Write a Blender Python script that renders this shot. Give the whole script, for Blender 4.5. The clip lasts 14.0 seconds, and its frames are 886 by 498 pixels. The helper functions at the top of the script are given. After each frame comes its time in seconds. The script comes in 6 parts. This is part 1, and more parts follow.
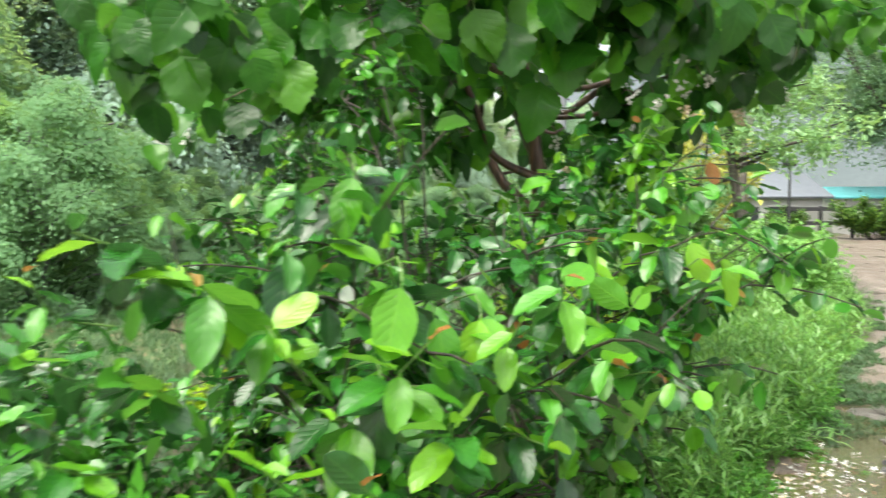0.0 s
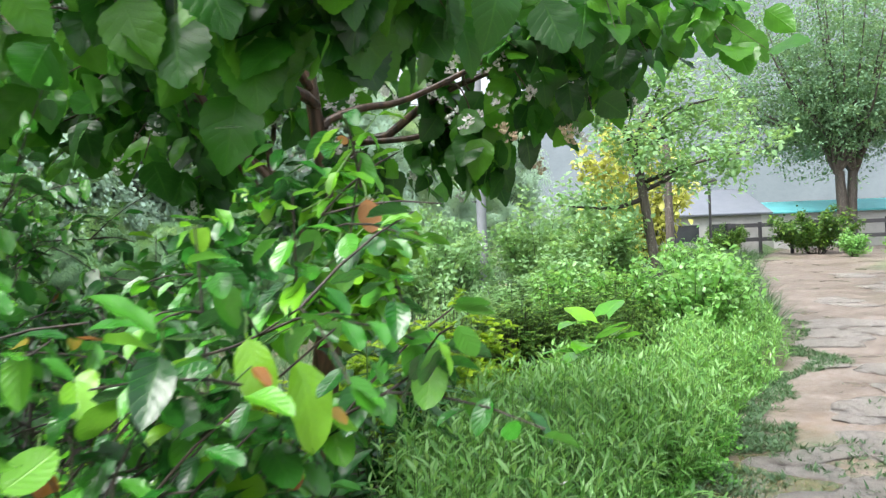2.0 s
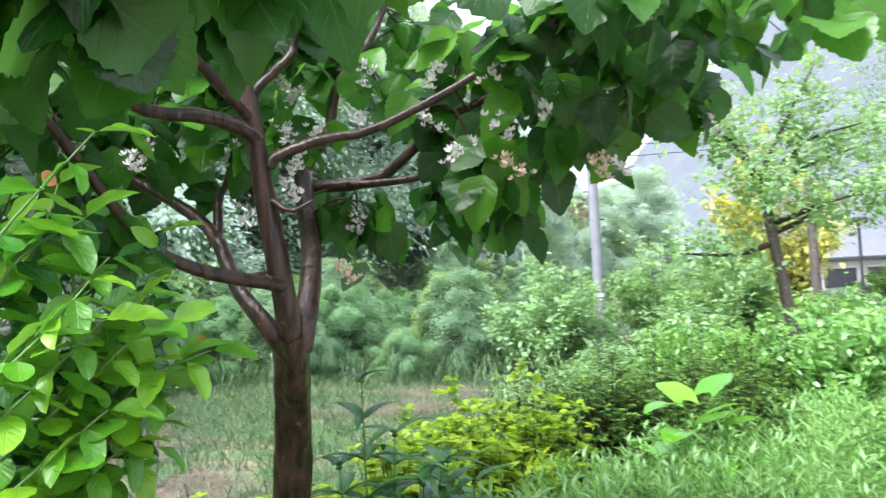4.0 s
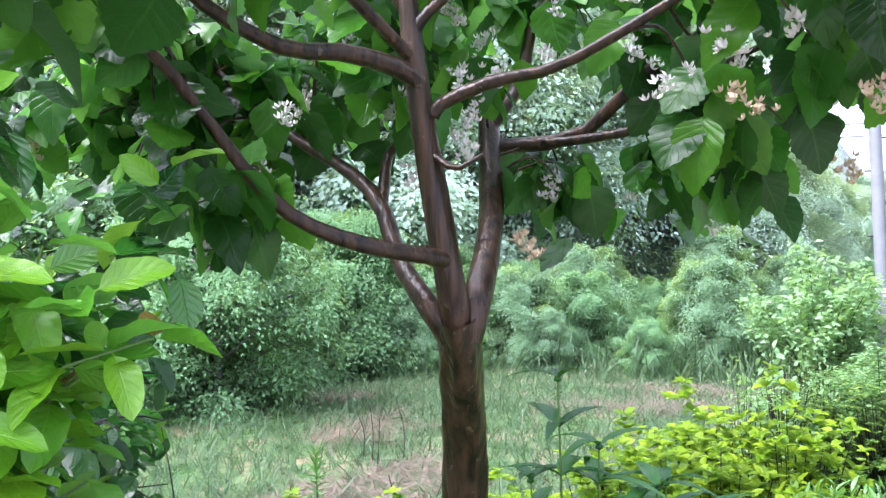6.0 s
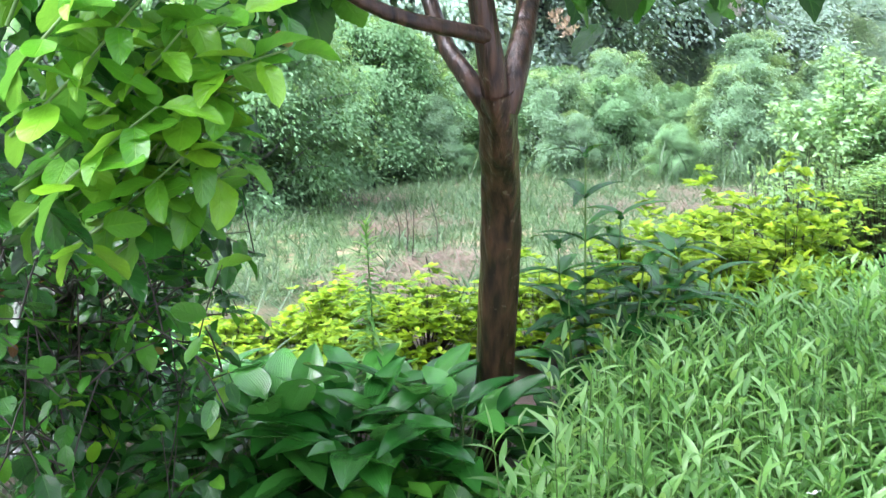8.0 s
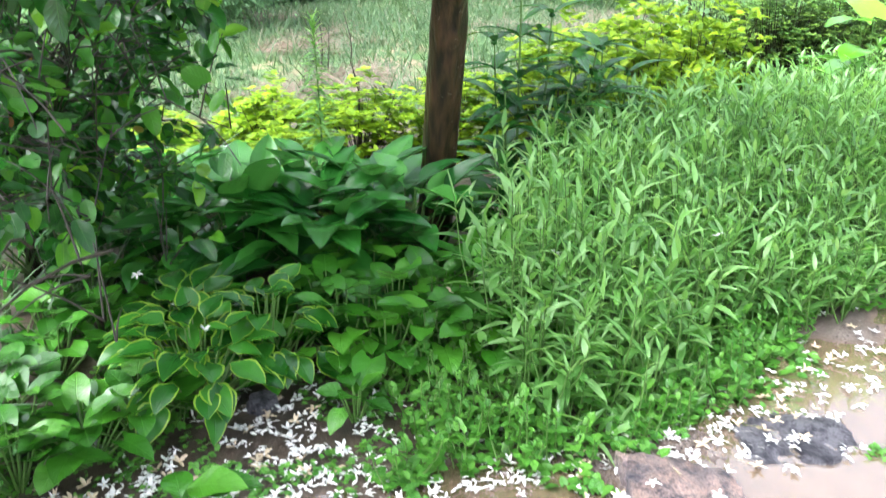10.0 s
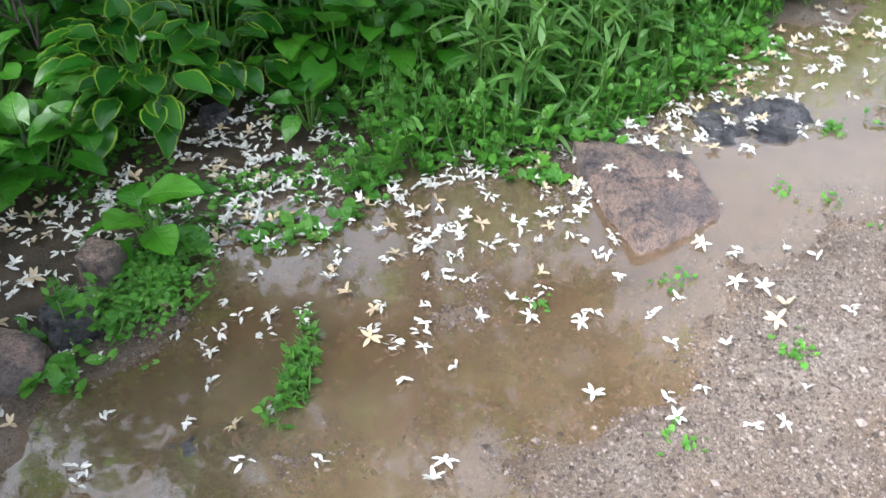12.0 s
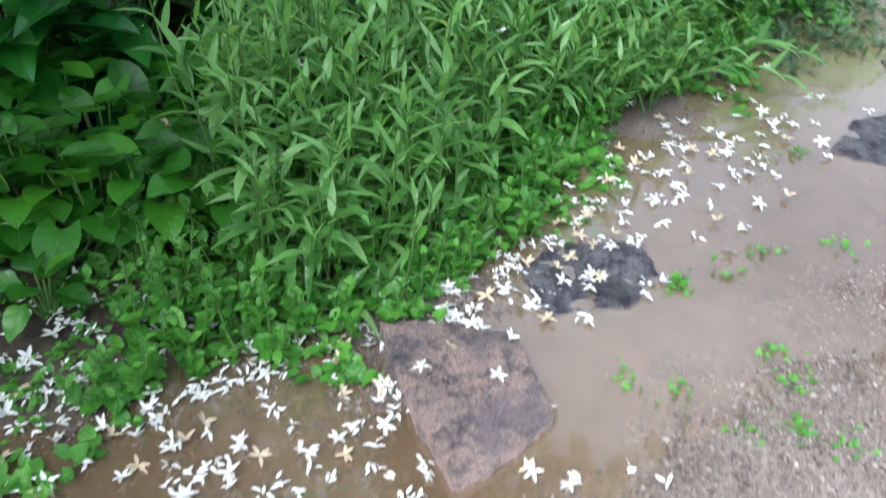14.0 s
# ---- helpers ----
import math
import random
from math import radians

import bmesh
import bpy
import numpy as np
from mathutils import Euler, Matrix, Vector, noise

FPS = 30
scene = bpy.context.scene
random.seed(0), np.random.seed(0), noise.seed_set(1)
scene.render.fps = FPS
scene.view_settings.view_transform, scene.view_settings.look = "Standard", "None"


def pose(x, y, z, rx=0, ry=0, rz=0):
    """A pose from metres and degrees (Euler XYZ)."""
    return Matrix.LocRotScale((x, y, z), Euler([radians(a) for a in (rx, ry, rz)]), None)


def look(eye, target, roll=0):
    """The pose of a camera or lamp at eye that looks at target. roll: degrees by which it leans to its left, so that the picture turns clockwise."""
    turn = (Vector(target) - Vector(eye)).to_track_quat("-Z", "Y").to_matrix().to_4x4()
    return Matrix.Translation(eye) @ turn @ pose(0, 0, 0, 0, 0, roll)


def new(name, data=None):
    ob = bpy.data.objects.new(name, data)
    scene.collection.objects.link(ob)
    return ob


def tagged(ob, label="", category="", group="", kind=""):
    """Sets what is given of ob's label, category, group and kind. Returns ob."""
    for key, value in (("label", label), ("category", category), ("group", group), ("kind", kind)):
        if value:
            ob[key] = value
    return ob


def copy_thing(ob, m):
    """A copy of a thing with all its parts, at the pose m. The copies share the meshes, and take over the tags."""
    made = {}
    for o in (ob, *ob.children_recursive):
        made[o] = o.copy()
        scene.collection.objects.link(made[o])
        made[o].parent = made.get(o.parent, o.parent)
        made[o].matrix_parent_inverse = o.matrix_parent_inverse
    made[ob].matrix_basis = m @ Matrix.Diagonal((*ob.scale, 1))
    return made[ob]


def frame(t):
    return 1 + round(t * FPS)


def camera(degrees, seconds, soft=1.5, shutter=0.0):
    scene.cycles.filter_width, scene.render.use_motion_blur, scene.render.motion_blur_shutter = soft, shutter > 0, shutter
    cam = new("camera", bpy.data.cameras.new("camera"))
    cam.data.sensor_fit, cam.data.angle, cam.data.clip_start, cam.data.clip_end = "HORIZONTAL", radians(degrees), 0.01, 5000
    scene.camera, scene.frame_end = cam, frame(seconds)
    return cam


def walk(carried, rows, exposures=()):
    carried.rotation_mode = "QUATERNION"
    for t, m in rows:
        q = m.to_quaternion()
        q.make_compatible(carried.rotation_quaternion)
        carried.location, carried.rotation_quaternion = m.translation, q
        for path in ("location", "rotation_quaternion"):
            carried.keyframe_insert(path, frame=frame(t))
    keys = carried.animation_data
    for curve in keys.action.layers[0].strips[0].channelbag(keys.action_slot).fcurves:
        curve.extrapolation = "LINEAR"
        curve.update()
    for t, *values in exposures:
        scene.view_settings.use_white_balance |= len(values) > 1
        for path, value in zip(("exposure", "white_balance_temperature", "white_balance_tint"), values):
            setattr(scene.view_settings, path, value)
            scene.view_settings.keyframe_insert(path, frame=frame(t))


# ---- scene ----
cam = camera(55.8, 14.0, soft=1.3, shutter=0.35)
PATH = [
    (0, (-1.425, -0.929, 1.354), (-0.981, 1.019, 1.261), -0.2),
    (0.5, (-1.266, -0.757, 1.342), (-0.651, 1.145, 1.254), -1.5),
    (1, (-1.047, -0.677, 1.364), (-0.5, 1.246, 1.295), -2.4),
    (1.5, (-0.76, -0.604, 1.392), (-0.227, 1.323, 1.327), -2.2),
    (2, (-0.546, -0.411, 1.406), (-0.007, 1.515, 1.375), -2.3),
    (2.2, (-0.459, -0.318, 1.424), (0.081, 1.608, 1.41), -2.3),
    (4.3, (0.239, 0.496, 1.468), (0.292, 2.492, 1.579), -2.4),
    (4.5, (0.288, 0.563, 1.467), (0.217, 2.558, 1.586), -1.8),
    (5, (0.34, 0.733, 1.466), (0.079, 2.713, 1.576), -1.3),
    (5.5, (0.324, 0.905, 1.465), (-0.024, 2.872, 1.578), -1.2),
    (6, (0.336, 0.925, 1.438), (-0.049, 2.886, 1.526), -1.4),
    (6.5, (0.389, 0.841, 1.423), (-0.117, 2.775, 1.49), -1.8),
    (7, (0.429, 0.753, 1.386), (-0.173, 2.651, 1.194), -1.4),
    (7.2, (0.43, 0.738, 1.375), (-0.164, 2.634, 1.139), -1.6),
    (9.3, (0.166, 0.462, 1.296), (-0.039, 2.363, 0.71), -0.6),
    (9.5, (0.178, 0.421, 1.289), (-0.025, 2.309, 0.66), -0.6),
    (10, (0.2, 0.329, 1.256), (0.015, 2.18, 0.52), -0.1),
    (10.5, (0.22, 0.275, 1.23), (0.076, 2.081, 0.384), 0.5),
    (11, (0.234, 0.264, 1.218), (0.098, 2.008, 0.249), 0.1),
    (11.2, (0.234, 0.27, 1.208), (0.104, 1.976, 0.172), -0.4),
    (11.5, (0.239, 0.288, 1.182), (0.112, 1.929, 0.047), -1.0),
    (12, (0.239, 0.334, 1.153), (0.132, 1.87, -0.123), -2.5),
    (12.5, (0.249, 0.423, 1.144), (0.242, 1.899, -0.206), -2.7),
    (13, (0.255, 0.543, 1.145), (0.411, 2.002, -0.214), -1.4),
    (13.5, (0.312, 0.677, 1.172), (0.578, 2.15, -0.154), 0.7),
    (14, (0.42, 0.873, 1.213), (0.611, 2.416, -0.044), 1.9),
]
walk(cam, [(t, look(eye, target, roll)) for t, eye, target, roll in PATH], [(0, 2.0, 7000, 6), (0.5, 1.95, 6900, 8), (2.2, 1.97, 6400, 11), (4.5, 2.45, 6050, 23), (7, 2.66, 5750, 26), (9.5, 2.98, 6150, 18), (11, 2.43, 6150, 11), (12.5, 1.93, 6200, 10), (14, 1.95, 5800, 9)])

# ---- light ----
world = bpy.data.worlds.new("overcast_sky")
scene.world = world
world.use_nodes = True
wn, wl = world.node_tree.nodes, world.node_tree.links
SUN_EL, SUN_ROT = radians(60), radians(235)
sky = wn.new("ShaderNodeTexSky")
sky.sky_type, sky.sun_disc = "NISHITA", False
sky.sun_elevation, sky.sun_rotation, sky.dust_density, sky.air_density = SUN_EL, SUN_ROT, 4.0, 1.0
grey = wn.new("ShaderNodeHueSaturation")
grey.inputs["Saturation"].default_value = 0.36
grey.inputs["Value"].default_value = 1.0
wl.new(sky.outputs[0], grey.inputs["Color"])
wl.new(grey.outputs[0], wn["Background"].inputs["Color"])
wn["Background"].inputs["Strength"].default_value = 0.11
sun = new("sun", bpy.data.lights.new("sun", "SUN"))
sun.data.energy, sun.data.angle, sun.data.color = 1.5, radians(50), (1.0, 0.985, 0.96)
sun.matrix_world = look((0, 0, 30), (-math.sin(SUN_ROT) * 10, -math.cos(SUN_ROT) * 10, 30 - math.tan(SUN_EL) * 10))

RNG = np.random.default_rng(11)


# ---- mesh helpers ----
def quad_mesh(name, V, Q, material, uv=None, smooth=True):
    """A mesh of quads from arrays of corners, faces and (u, v) of each corner."""
    V, Q = np.asarray(V, np.float32), np.asarray(Q, np.int32)
    me = bpy.data.meshes.new(name)
    me.vertices.add(len(V))
    me.vertices.foreach_set("co", V.ravel())
    me.loops.add(Q.size)
    me.loops.foreach_set("vertex_index", Q.ravel())
    me.polygons.add(len(Q))
    me.polygons.foreach_set("loop_start", np.arange(0, Q.size, 4, dtype=np.int32))
    me.polygons.foreach_set("use_smooth", np.full(len(Q), smooth))
    if uv is not None:
        me.uv_layers.new(name="UVMap").data.foreach_set("uv", np.asarray(uv, np.float32)[Q.ravel()].ravel())
    me.materials.append(material)
    me.update(calc_edges=True)
    return me


def bm_mesh(name, bm, material, smooth=True):
    me = bpy.data.meshes.new(name)
    bm.to_mesh(me)
    bm.free()
    for p in me.polygons:
        p.use_smooth = smooth
    me.materials.append(material)
    return me


def thing(name, label, category, at=(0, 0, 0), group="", kind=""):
    ob = tagged(new(name), label, category, group, kind)
    ob.empty_display_size = 0.1
    ob.location = at
    return ob


def part(name, me, parent, label="", kind="", m=None):
    ob = tagged(new(name, me), label, kind=kind)
    ob.parent = parent
    if m is not None:
        ob.matrix_basis = m
    return ob


def single(name, me, label, category, at=None, group="", kind=""):
    ob = tagged(new(name, me), label, category, group, kind)
    if at is not None:
        ob.matrix_basis = at
    return ob


def blade(nu, cols, half, fold=0.15, droop=0.2, heart=0.0, teeth=0.0, wave=0.0, ridge=0.0):
    """A leaf of length 1 along x, face up. half(u): half its width; heart: how far its lobes reach back."""
    V, UV = [], []
    for i in range(nu + 1):
        u = i / nu
        w = half(u)
        for v in cols:
            tooth = 1 + (teeth if i % 2 else -teeth) * (abs(v) > 0.9) * (0.25 < u < 0.97) * (0.5 + 2.2 * max(0.0, u - 0.5))
            x = u - heart * abs(v) ** 1.5 * (1 - u) ** 3
            y = v * w * tooth
            z = fold * abs(v) ** 1.4 * w - droop * u * u + wave * math.sin(u * 14 + v * 2) * abs(v) * w + ridge * math.cos(v * 4 * math.pi) * w
            V.append((x, y, z))
            UV.append((u, 0.5 + 0.5 * v))
    n = len(cols)
    Q = [(i * n + j, (i + 1) * n + j, (i + 1) * n + j + 1, i * n + j + 1) for i in range(nu) for j in range(n - 1)]
    return np.array(V), np.array(Q), np.array(UV)


def frames(pos, way, up, size, width=1.0):
    """Poses (n, 4, 4) with x along way and z near up."""
    x = way / np.linalg.norm(way, axis=1, keepdims=True)
    y = np.cross(up, x)
    y /= np.linalg.norm(y, axis=1, keepdims=True) + 1e-9
    z = np.cross(x, y)
    M = np.zeros((len(pos), 4, 4))
    s = np.reshape(size, (-1, 1))
    M[:, :3, 0], M[:, :3, 1], M[:, :3, 2], M[:, :3, 3], M[:, 3, 3] = x * s, y * s * width, z * s, pos, 1
    return M


def spread(shapes, M, pick=None):
    """All copies of the shapes at the poses, as one set of arrays."""
    pick = RNG.integers(0, len(shapes), len(M)) if pick is None else pick
    Vs, Qs, Us, at = [], [], [], 0
    for k, (V, Q, UV) in enumerate(shapes):
        m = M[pick == k]
        if not len(m):
            continue
        W = np.einsum("nij,kj->nki", m[:, :3, :3], V) + m[:, None, :3, 3]
        Vs.append(W.reshape(-1, 3))
        Qs.append((Q[None] + (np.arange(len(m)) * len(V))[:, None, None] + at).reshape(-1, 4))
        Us.append(np.tile(UV, (len(m), 1)))
        at += len(m) * len(V)
    return np.concatenate(Vs), np.concatenate(Qs), np.concatenate(Us)


def tube(points, radii, sides=7, rough=0.0):
    """A tapered tube along points."""
    P = np.asarray(points, float)
    n = len(P)
    T = np.gradient(P, axis=0)
    T /= np.linalg.norm(T, axis=1, keepdims=True) + 1e-9
    ref = np.array([0.31, 0.95, 0.05]) if abs(T[:, 2]).mean() > 0.5 else np.array([0.05, 0.1, 1.0])
    A = np.cross(T, ref)
    A /= np.linalg.norm(A, axis=1, keepdims=True)
    B = np.cross(T, A)
    a = np.linspace(0, 2 * np.pi, sides, endpoint=False)
    r = np.broadcast_to(np.asarray(radii, float), (n,))[:, None] * (1 + rough * RNG.normal(size=(n, sides)))
    V = P[:, None] + r[..., None] * (np.cos(a)[None, :, None] * A[:, None] + np.sin(a)[None, :, None] * B[:, None])
    Q = [(i * sides + j, i * sides + (j + 1) % sides, (i + 1) * sides + (j + 1) % sides, (i + 1) * sides + j)
         for i in range(n - 1) for j in range(sides)]
    uv = [(i / n * 4, j / sides) for i in range(n) for j in range(sides)]
    return V.reshape(-1, 3), np.array(Q), np.array(uv)


def joined(sets):
    at, Vs, Qs, Us = 0, [], [], []
    for V, Q, U in sets:
        Vs.append(V), Qs.append(Q + at), Us.append(U)
        at += len(V)
    return np.concatenate(Vs), np.concatenate(Qs), np.concatenate(Us)


def curve(points, n):
    """n points on a smooth line through the given ones."""
    P = np.asarray(points, float)
    if len(P) == 2:
        return P[0] + (P[1] - P[0]) * np.linspace(0, 1, n)[:, None]
    E = np.vstack([2 * P[0] - P[1], P, 2 * P[-1] - P[-2]])
    out = []
    for t in np.linspace(0, len(P) - 1.0001, n):
        i, f = int(t), t - int(t)
        a, b, c, d = E[i:i + 4]
        out.append(0.5 * (2 * b + (c - a) * f + (2 * a - 5 * b + 4 * c - d) * f * f + (3 * b - a - 3 * c + d) * f ** 3))
    return np.array(out)


# ---- materials ----
def nodes_of(name):
    m = bpy.data.materials.new(name)
    m.use_nodes = True
    nt = m.node_tree
    return m, nt.nodes, nt.links, nt.nodes["Principled BSDF"]


def maths(nt_nodes, links, op, a, b=None, clamp=False):
    n = nt_nodes.new("ShaderNodeMath")
    n.operation, n.use_clamp = op, clamp
    for k, v in enumerate((a, b)):
        if v is None:
            continue
        if isinstance(v, (int, float)):
            n.inputs[k].default_value = v
        else:
            links.new(v, n.inputs[k])
    return n.outputs[0]


def ramp(nt_nodes, links, source, stops):
    n = nt_nodes.new("ShaderNodeValToRGB")
    while len(n.color_ramp.elements) < len(stops):
        n.color_ramp.elements.new(0.5)
    for e, (p, c) in zip(n.color_ramp.elements, stops):
        e.position, e.color = p, (*c, 1)
    links.new(source, n.inputs[0])
    return n.outputs[0]


def mixed(nt_nodes, links, fac, a, b, mode="MIX"):
    n = nt_nodes.new("ShaderNodeMix")
    n.data_type, n.blend_type = "RGBA", mode
    for s, v in ((n.inputs[0], fac), (n.inputs[6], a), (n.inputs[7], b)):
        if isinstance(v, (int, float)):
            s.default_value = v
        elif isinstance(v, tuple):
            s.default_value = (*v, 1)
        else:
            links.new(v, s)
    return n.outputs[2]


def noise_of(nt_nodes, links, scale, detail=4.0, coords="Object", rough=0.55):
    c = nt_nodes.new("ShaderNodeTexCoord")
    n = nt_nodes.new("ShaderNodeTexNoise")
    n.inputs["Scale"].default_value, n.inputs["Detail"].default_value, n.inputs["Roughness"].default_value = scale, detail, rough
    links.new(c.outputs[coords], n.inputs["Vector"])
    return n.outputs[0]


def bumped(nt_nodes, links, bsdf, height, strength=0.4, distance=0.01):
    b = nt_nodes.new("ShaderNodeBump")
    b.inputs["Strength"].default_value, b.inputs["Distance"].default_value = strength, distance
    links.new(height, b.inputs["Height"])
    links.new(b.outputs[0], bsdf.inputs["Normal"])


def leaf_material(name, dark, mid, light, rough=0.35, through_light=0.3, veins=7.0, vein_gain=0.25, rim=None, slant=1.2, ribs=0.0, gloss=0.4, quilt=1.0, film=0.0):
    """Leaf: colour varies from leaf to leaf, paler veins, light shines through it."""
    m, N, L, bsdf = nodes_of(name)
    geo, info = N.new("ShaderNodeNewGeometry"), N.new("ShaderNodeObjectInfo")
    chance = maths(N, L, "FRACT", maths(N, L, "ADD", geo.outputs["Random Per Island"], info.outputs["Random"]))
    col = ramp(N, L, chance, [(0.0, dark), (0.55, mid), (1.0, light)])
    uv = N.new("ShaderNodeUVMap")
    sep = N.new("ShaderNodeSeparateXYZ")
    L.new(uv.outputs[0], sep.inputs[0])
    off = maths(N, L, "ABSOLUTE", maths(N, L, "SUBTRACT", sep.outputs[1], 0.5))
    side = maths(N, L, "PINGPONG", maths(N, L, "SUBTRACT", maths(N, L, "MULTIPLY", sep.outputs[0], veins), maths(N, L, "MULTIPLY", off, slant * veins * 0.5)), 0.5)
    if ribs:
        side = maths(N, L, "PINGPONG", maths(N, L, "MULTIPLY", off, ribs), 0.5)
    line = maths(N, L, "SUBTRACT", 1.0, maths(N, L, "MULTIPLY", side, 4.0 if ribs else 13.0), True)
    rib = maths(N, L, "SUBTRACT", 1.0, maths(N, L, "MULTIPLY", off, 28.0), True)
    vein = maths(N, L, "MAXIMUM", maths(N, L, "MULTIPLY", line, 0.6), rib)
    col = mixed(N, L, maths(N, L, "MULTIPLY", vein, vein_gain), col, tuple(min(1, 1.3 * c + 0.02) for c in light))
    mott = noise_of(N, L, 35.0, 3.0)
    col = mixed(N, L, maths(N, L, "MULTIPLY", mott, 0.35), col, tuple(0.6 * c for c in dark))
    if rim:
        edge = maths(N, L, "GREATER_THAN", maths(N, L, "ADD", off, maths(N, L, "MULTIPLY", mott, 0.05)), 0.455)
        col = mixed(N, L, edge, col, rim)
    L.new(col, bsdf.inputs["Base Color"])
    bsdf.inputs["Roughness"].default_value = rough
    bsdf.inputs["Specular IOR Level"].default_value = gloss
    bsdf.inputs["Coat Weight"].default_value, bsdf.inputs["Coat Roughness"].default_value = film, 0.12
    pillow = maths(N, L, "MULTIPLY", side, 0.0 if ribs else 0.35 * quilt)
    bumped(N, L, bsdf, maths(N, L, "ADD", maths(N, L, "ADD", pillow, maths(N, L, "MULTIPLY", vein, -0.35 * quilt)), maths(N, L, "MULTIPLY", mott, 0.35 * quilt)), 0.5, 0.008)
    tr = N.new("ShaderNodeBsdfTranslucent")
    glow = mixed(N, L, 1.0, col, (1.0, 0.95, 0.35), "MULTIPLY")
    bright = N.new("ShaderNodeBrightContrast")
    bright.inputs["Bright"].default_value = 0.04
    L.new(glow, bright.inputs[0])
    L.new(bright.outputs[0], tr.inputs["Color"])
    mix = N.new("ShaderNodeMixShader")
    mix.inputs[0].default_value = through_light
    L.new(bsdf.outputs[0], mix.inputs[1])
    L.new(tr.outputs[0], mix.inputs[2])
    L.new(mix.outputs[0], N["Material Output"].inputs["Surface"])
    return m


def plain_material(name, a, b, scale=8.0, rough=0.6, bump=0.3, distance=0.01, metal=0.0, detail=6.0, coords="Object"):
    """A surface of two tones at two scales, with relief."""
    m, N, L, bsdf = nodes_of(name)
    big, small = noise_of(N, L, scale, detail, coords), noise_of(N, L, scale * 9, 3.0, coords)
    f = maths(N, L, "ADD", maths(N, L, "MULTIPLY", big, 0.65), maths(N, L, "MULTIPLY", small, 0.35))
    L.new(ramp(N, L, f, [(0.35, a), (0.65, b)]), bsdf.inputs["Base Color"])
    bsdf.inputs["Roughness"].default_value, bsdf.inputs["Metallic"].default_value = rough, metal
    bumped(N, L, bsdf, f, bump, distance)
    return m


def bark_material(name, a, b, lichen, rough=0.45, amount=0.72):
    """Wet bark: long grooves and pale flecks."""
    m, N, L, bsdf = nodes_of(name)
    c = N.new("ShaderNodeTexCoord")
    mp = N.new("ShaderNodeMapping")
    mp.inputs["Scale"].default_value = (45, 45, 5)
    L.new(c.outputs["Object"], mp.inputs["Vector"])
    n = N.new("ShaderNodeTexNoise")
    n.inputs["Scale"].default_value, n.inputs["Detail"].default_value = 1.0, 6.0
    L.new(mp.outputs[0], n.inputs["Vector"])
    groove = n.outputs[0]
    col = ramp(N, L, groove, [(0.35, a), (0.7, b)])
    fleck = maths(N, L, "GREATER_THAN", noise_of(N, L, 38.0, 3.0), amount)
    patch = maths(N, L, "GREATER_THAN", noise_of(N, L, 5.0, 2.0), 0.5)
    col = mixed(N, L, maths(N, L, "MULTIPLY", maths(N, L, "MULTIPLY", fleck, patch), 0.45), col, lichen)
    L.new(col, bsdf.inputs["Base Color"])
    bsdf.inputs["Roughness"].default_value = rough
    bumped(N, L, bsdf, groove, 0.7, 0.012)
    return m


M_SNOWBELL = leaf_material("snowbell_leaf", (0.01, 0.075, 0.007), (0.042, 0.22, 0.014), (0.13, 0.42, 0.02), 0.26, 0.58, 7, 0.16, gloss=0.5, film=0.25)
M_PLUM = leaf_material("shrub_leaf", (0.006, 0.06, 0.008), (0.022, 0.17, 0.014), (0.085, 0.36, 0.022), 0.24, 0.28, 7, 0.22, gloss=0.75, quilt=0.6, film=0.3)
M_PLUM_YOUNG = leaf_material("young_shrub_leaf", (0.075, 0.32, 0.012), (0.13, 0.42, 0.016), (0.24, 0.56, 0.016), 0.26, 0.38, 7, 0.24, gloss=0.7, quilt=0.6, film=0.35)
M_PLUM_ORANGE = leaf_material("bronze_shrub_leaf", (0.3, 0.11, 0.02), (0.36, 0.17, 0.03), (0.36, 0.33, 0.04), 0.3, 0.36, 6, 0.15, gloss=0.6)
M_WEED = leaf_material("weed_leaf", (0.1, 0.29, 0.06), (0.24, 0.54, 0.135), (0.39, 0.69, 0.28), 0.3, 0.5, 1, 0.12, gloss=0.7, film=0.25)
M_AZALEA = leaf_material("azalea_leaf", (0.12, 0.27, 0.008), (0.27, 0.47, 0.01), (0.42, 0.61, 0.015), 0.4, 0.4, 4, 0.1)
M_BOX = leaf_material("hedge_leaf", (0.035, 0.11, 0.018), (0.065, 0.17, 0.02), (0.2, 0.34, 0.04), 0.4, 0.3, 3, 0.05)
M_HOSTA = leaf_material("hosta_leaf", (0.014, 0.12, 0.02), (0.045, 0.26, 0.03), (0.095, 0.4, 0.055), 0.2, 0.32, 1, 0.14, ribs=14.0, gloss=0.36, film=0.5)
M_RIMMED = leaf_material("rimmed_hosta_leaf", (0.012, 0.1, 0.01), (0.032, 0.2, 0.017), (0.07, 0.32, 0.028), 0.2, 0.3, 1, 0.1, rim=(0.25, 0.46, 0.04), gloss=0.45, film=0.4)
M_HEART = leaf_material("heart_leaf", (0.022, 0.13, 0.01), (0.062, 0.29, 0.02), (0.13, 0.45, 0.035), 0.2, 0.32, 5, 0.2, gloss=0.65, film=0.6)
M_TALL = leaf_material("dark_lance_leaf", (0.018, 0.11, 0.02), (0.032, 0.17, 0.026), (0.07, 0.28, 0.04), 0.24, 0.25, 5, 0.2, gloss=0.5)
M_CLOVER = leaf_material("clover_leaf", (0.06, 0.24, 0.028), (0.11, 0.36, 0.04), (0.17, 0.46, 0.06), 0.35, 0.3, 3, 0.1, gloss=0.6)
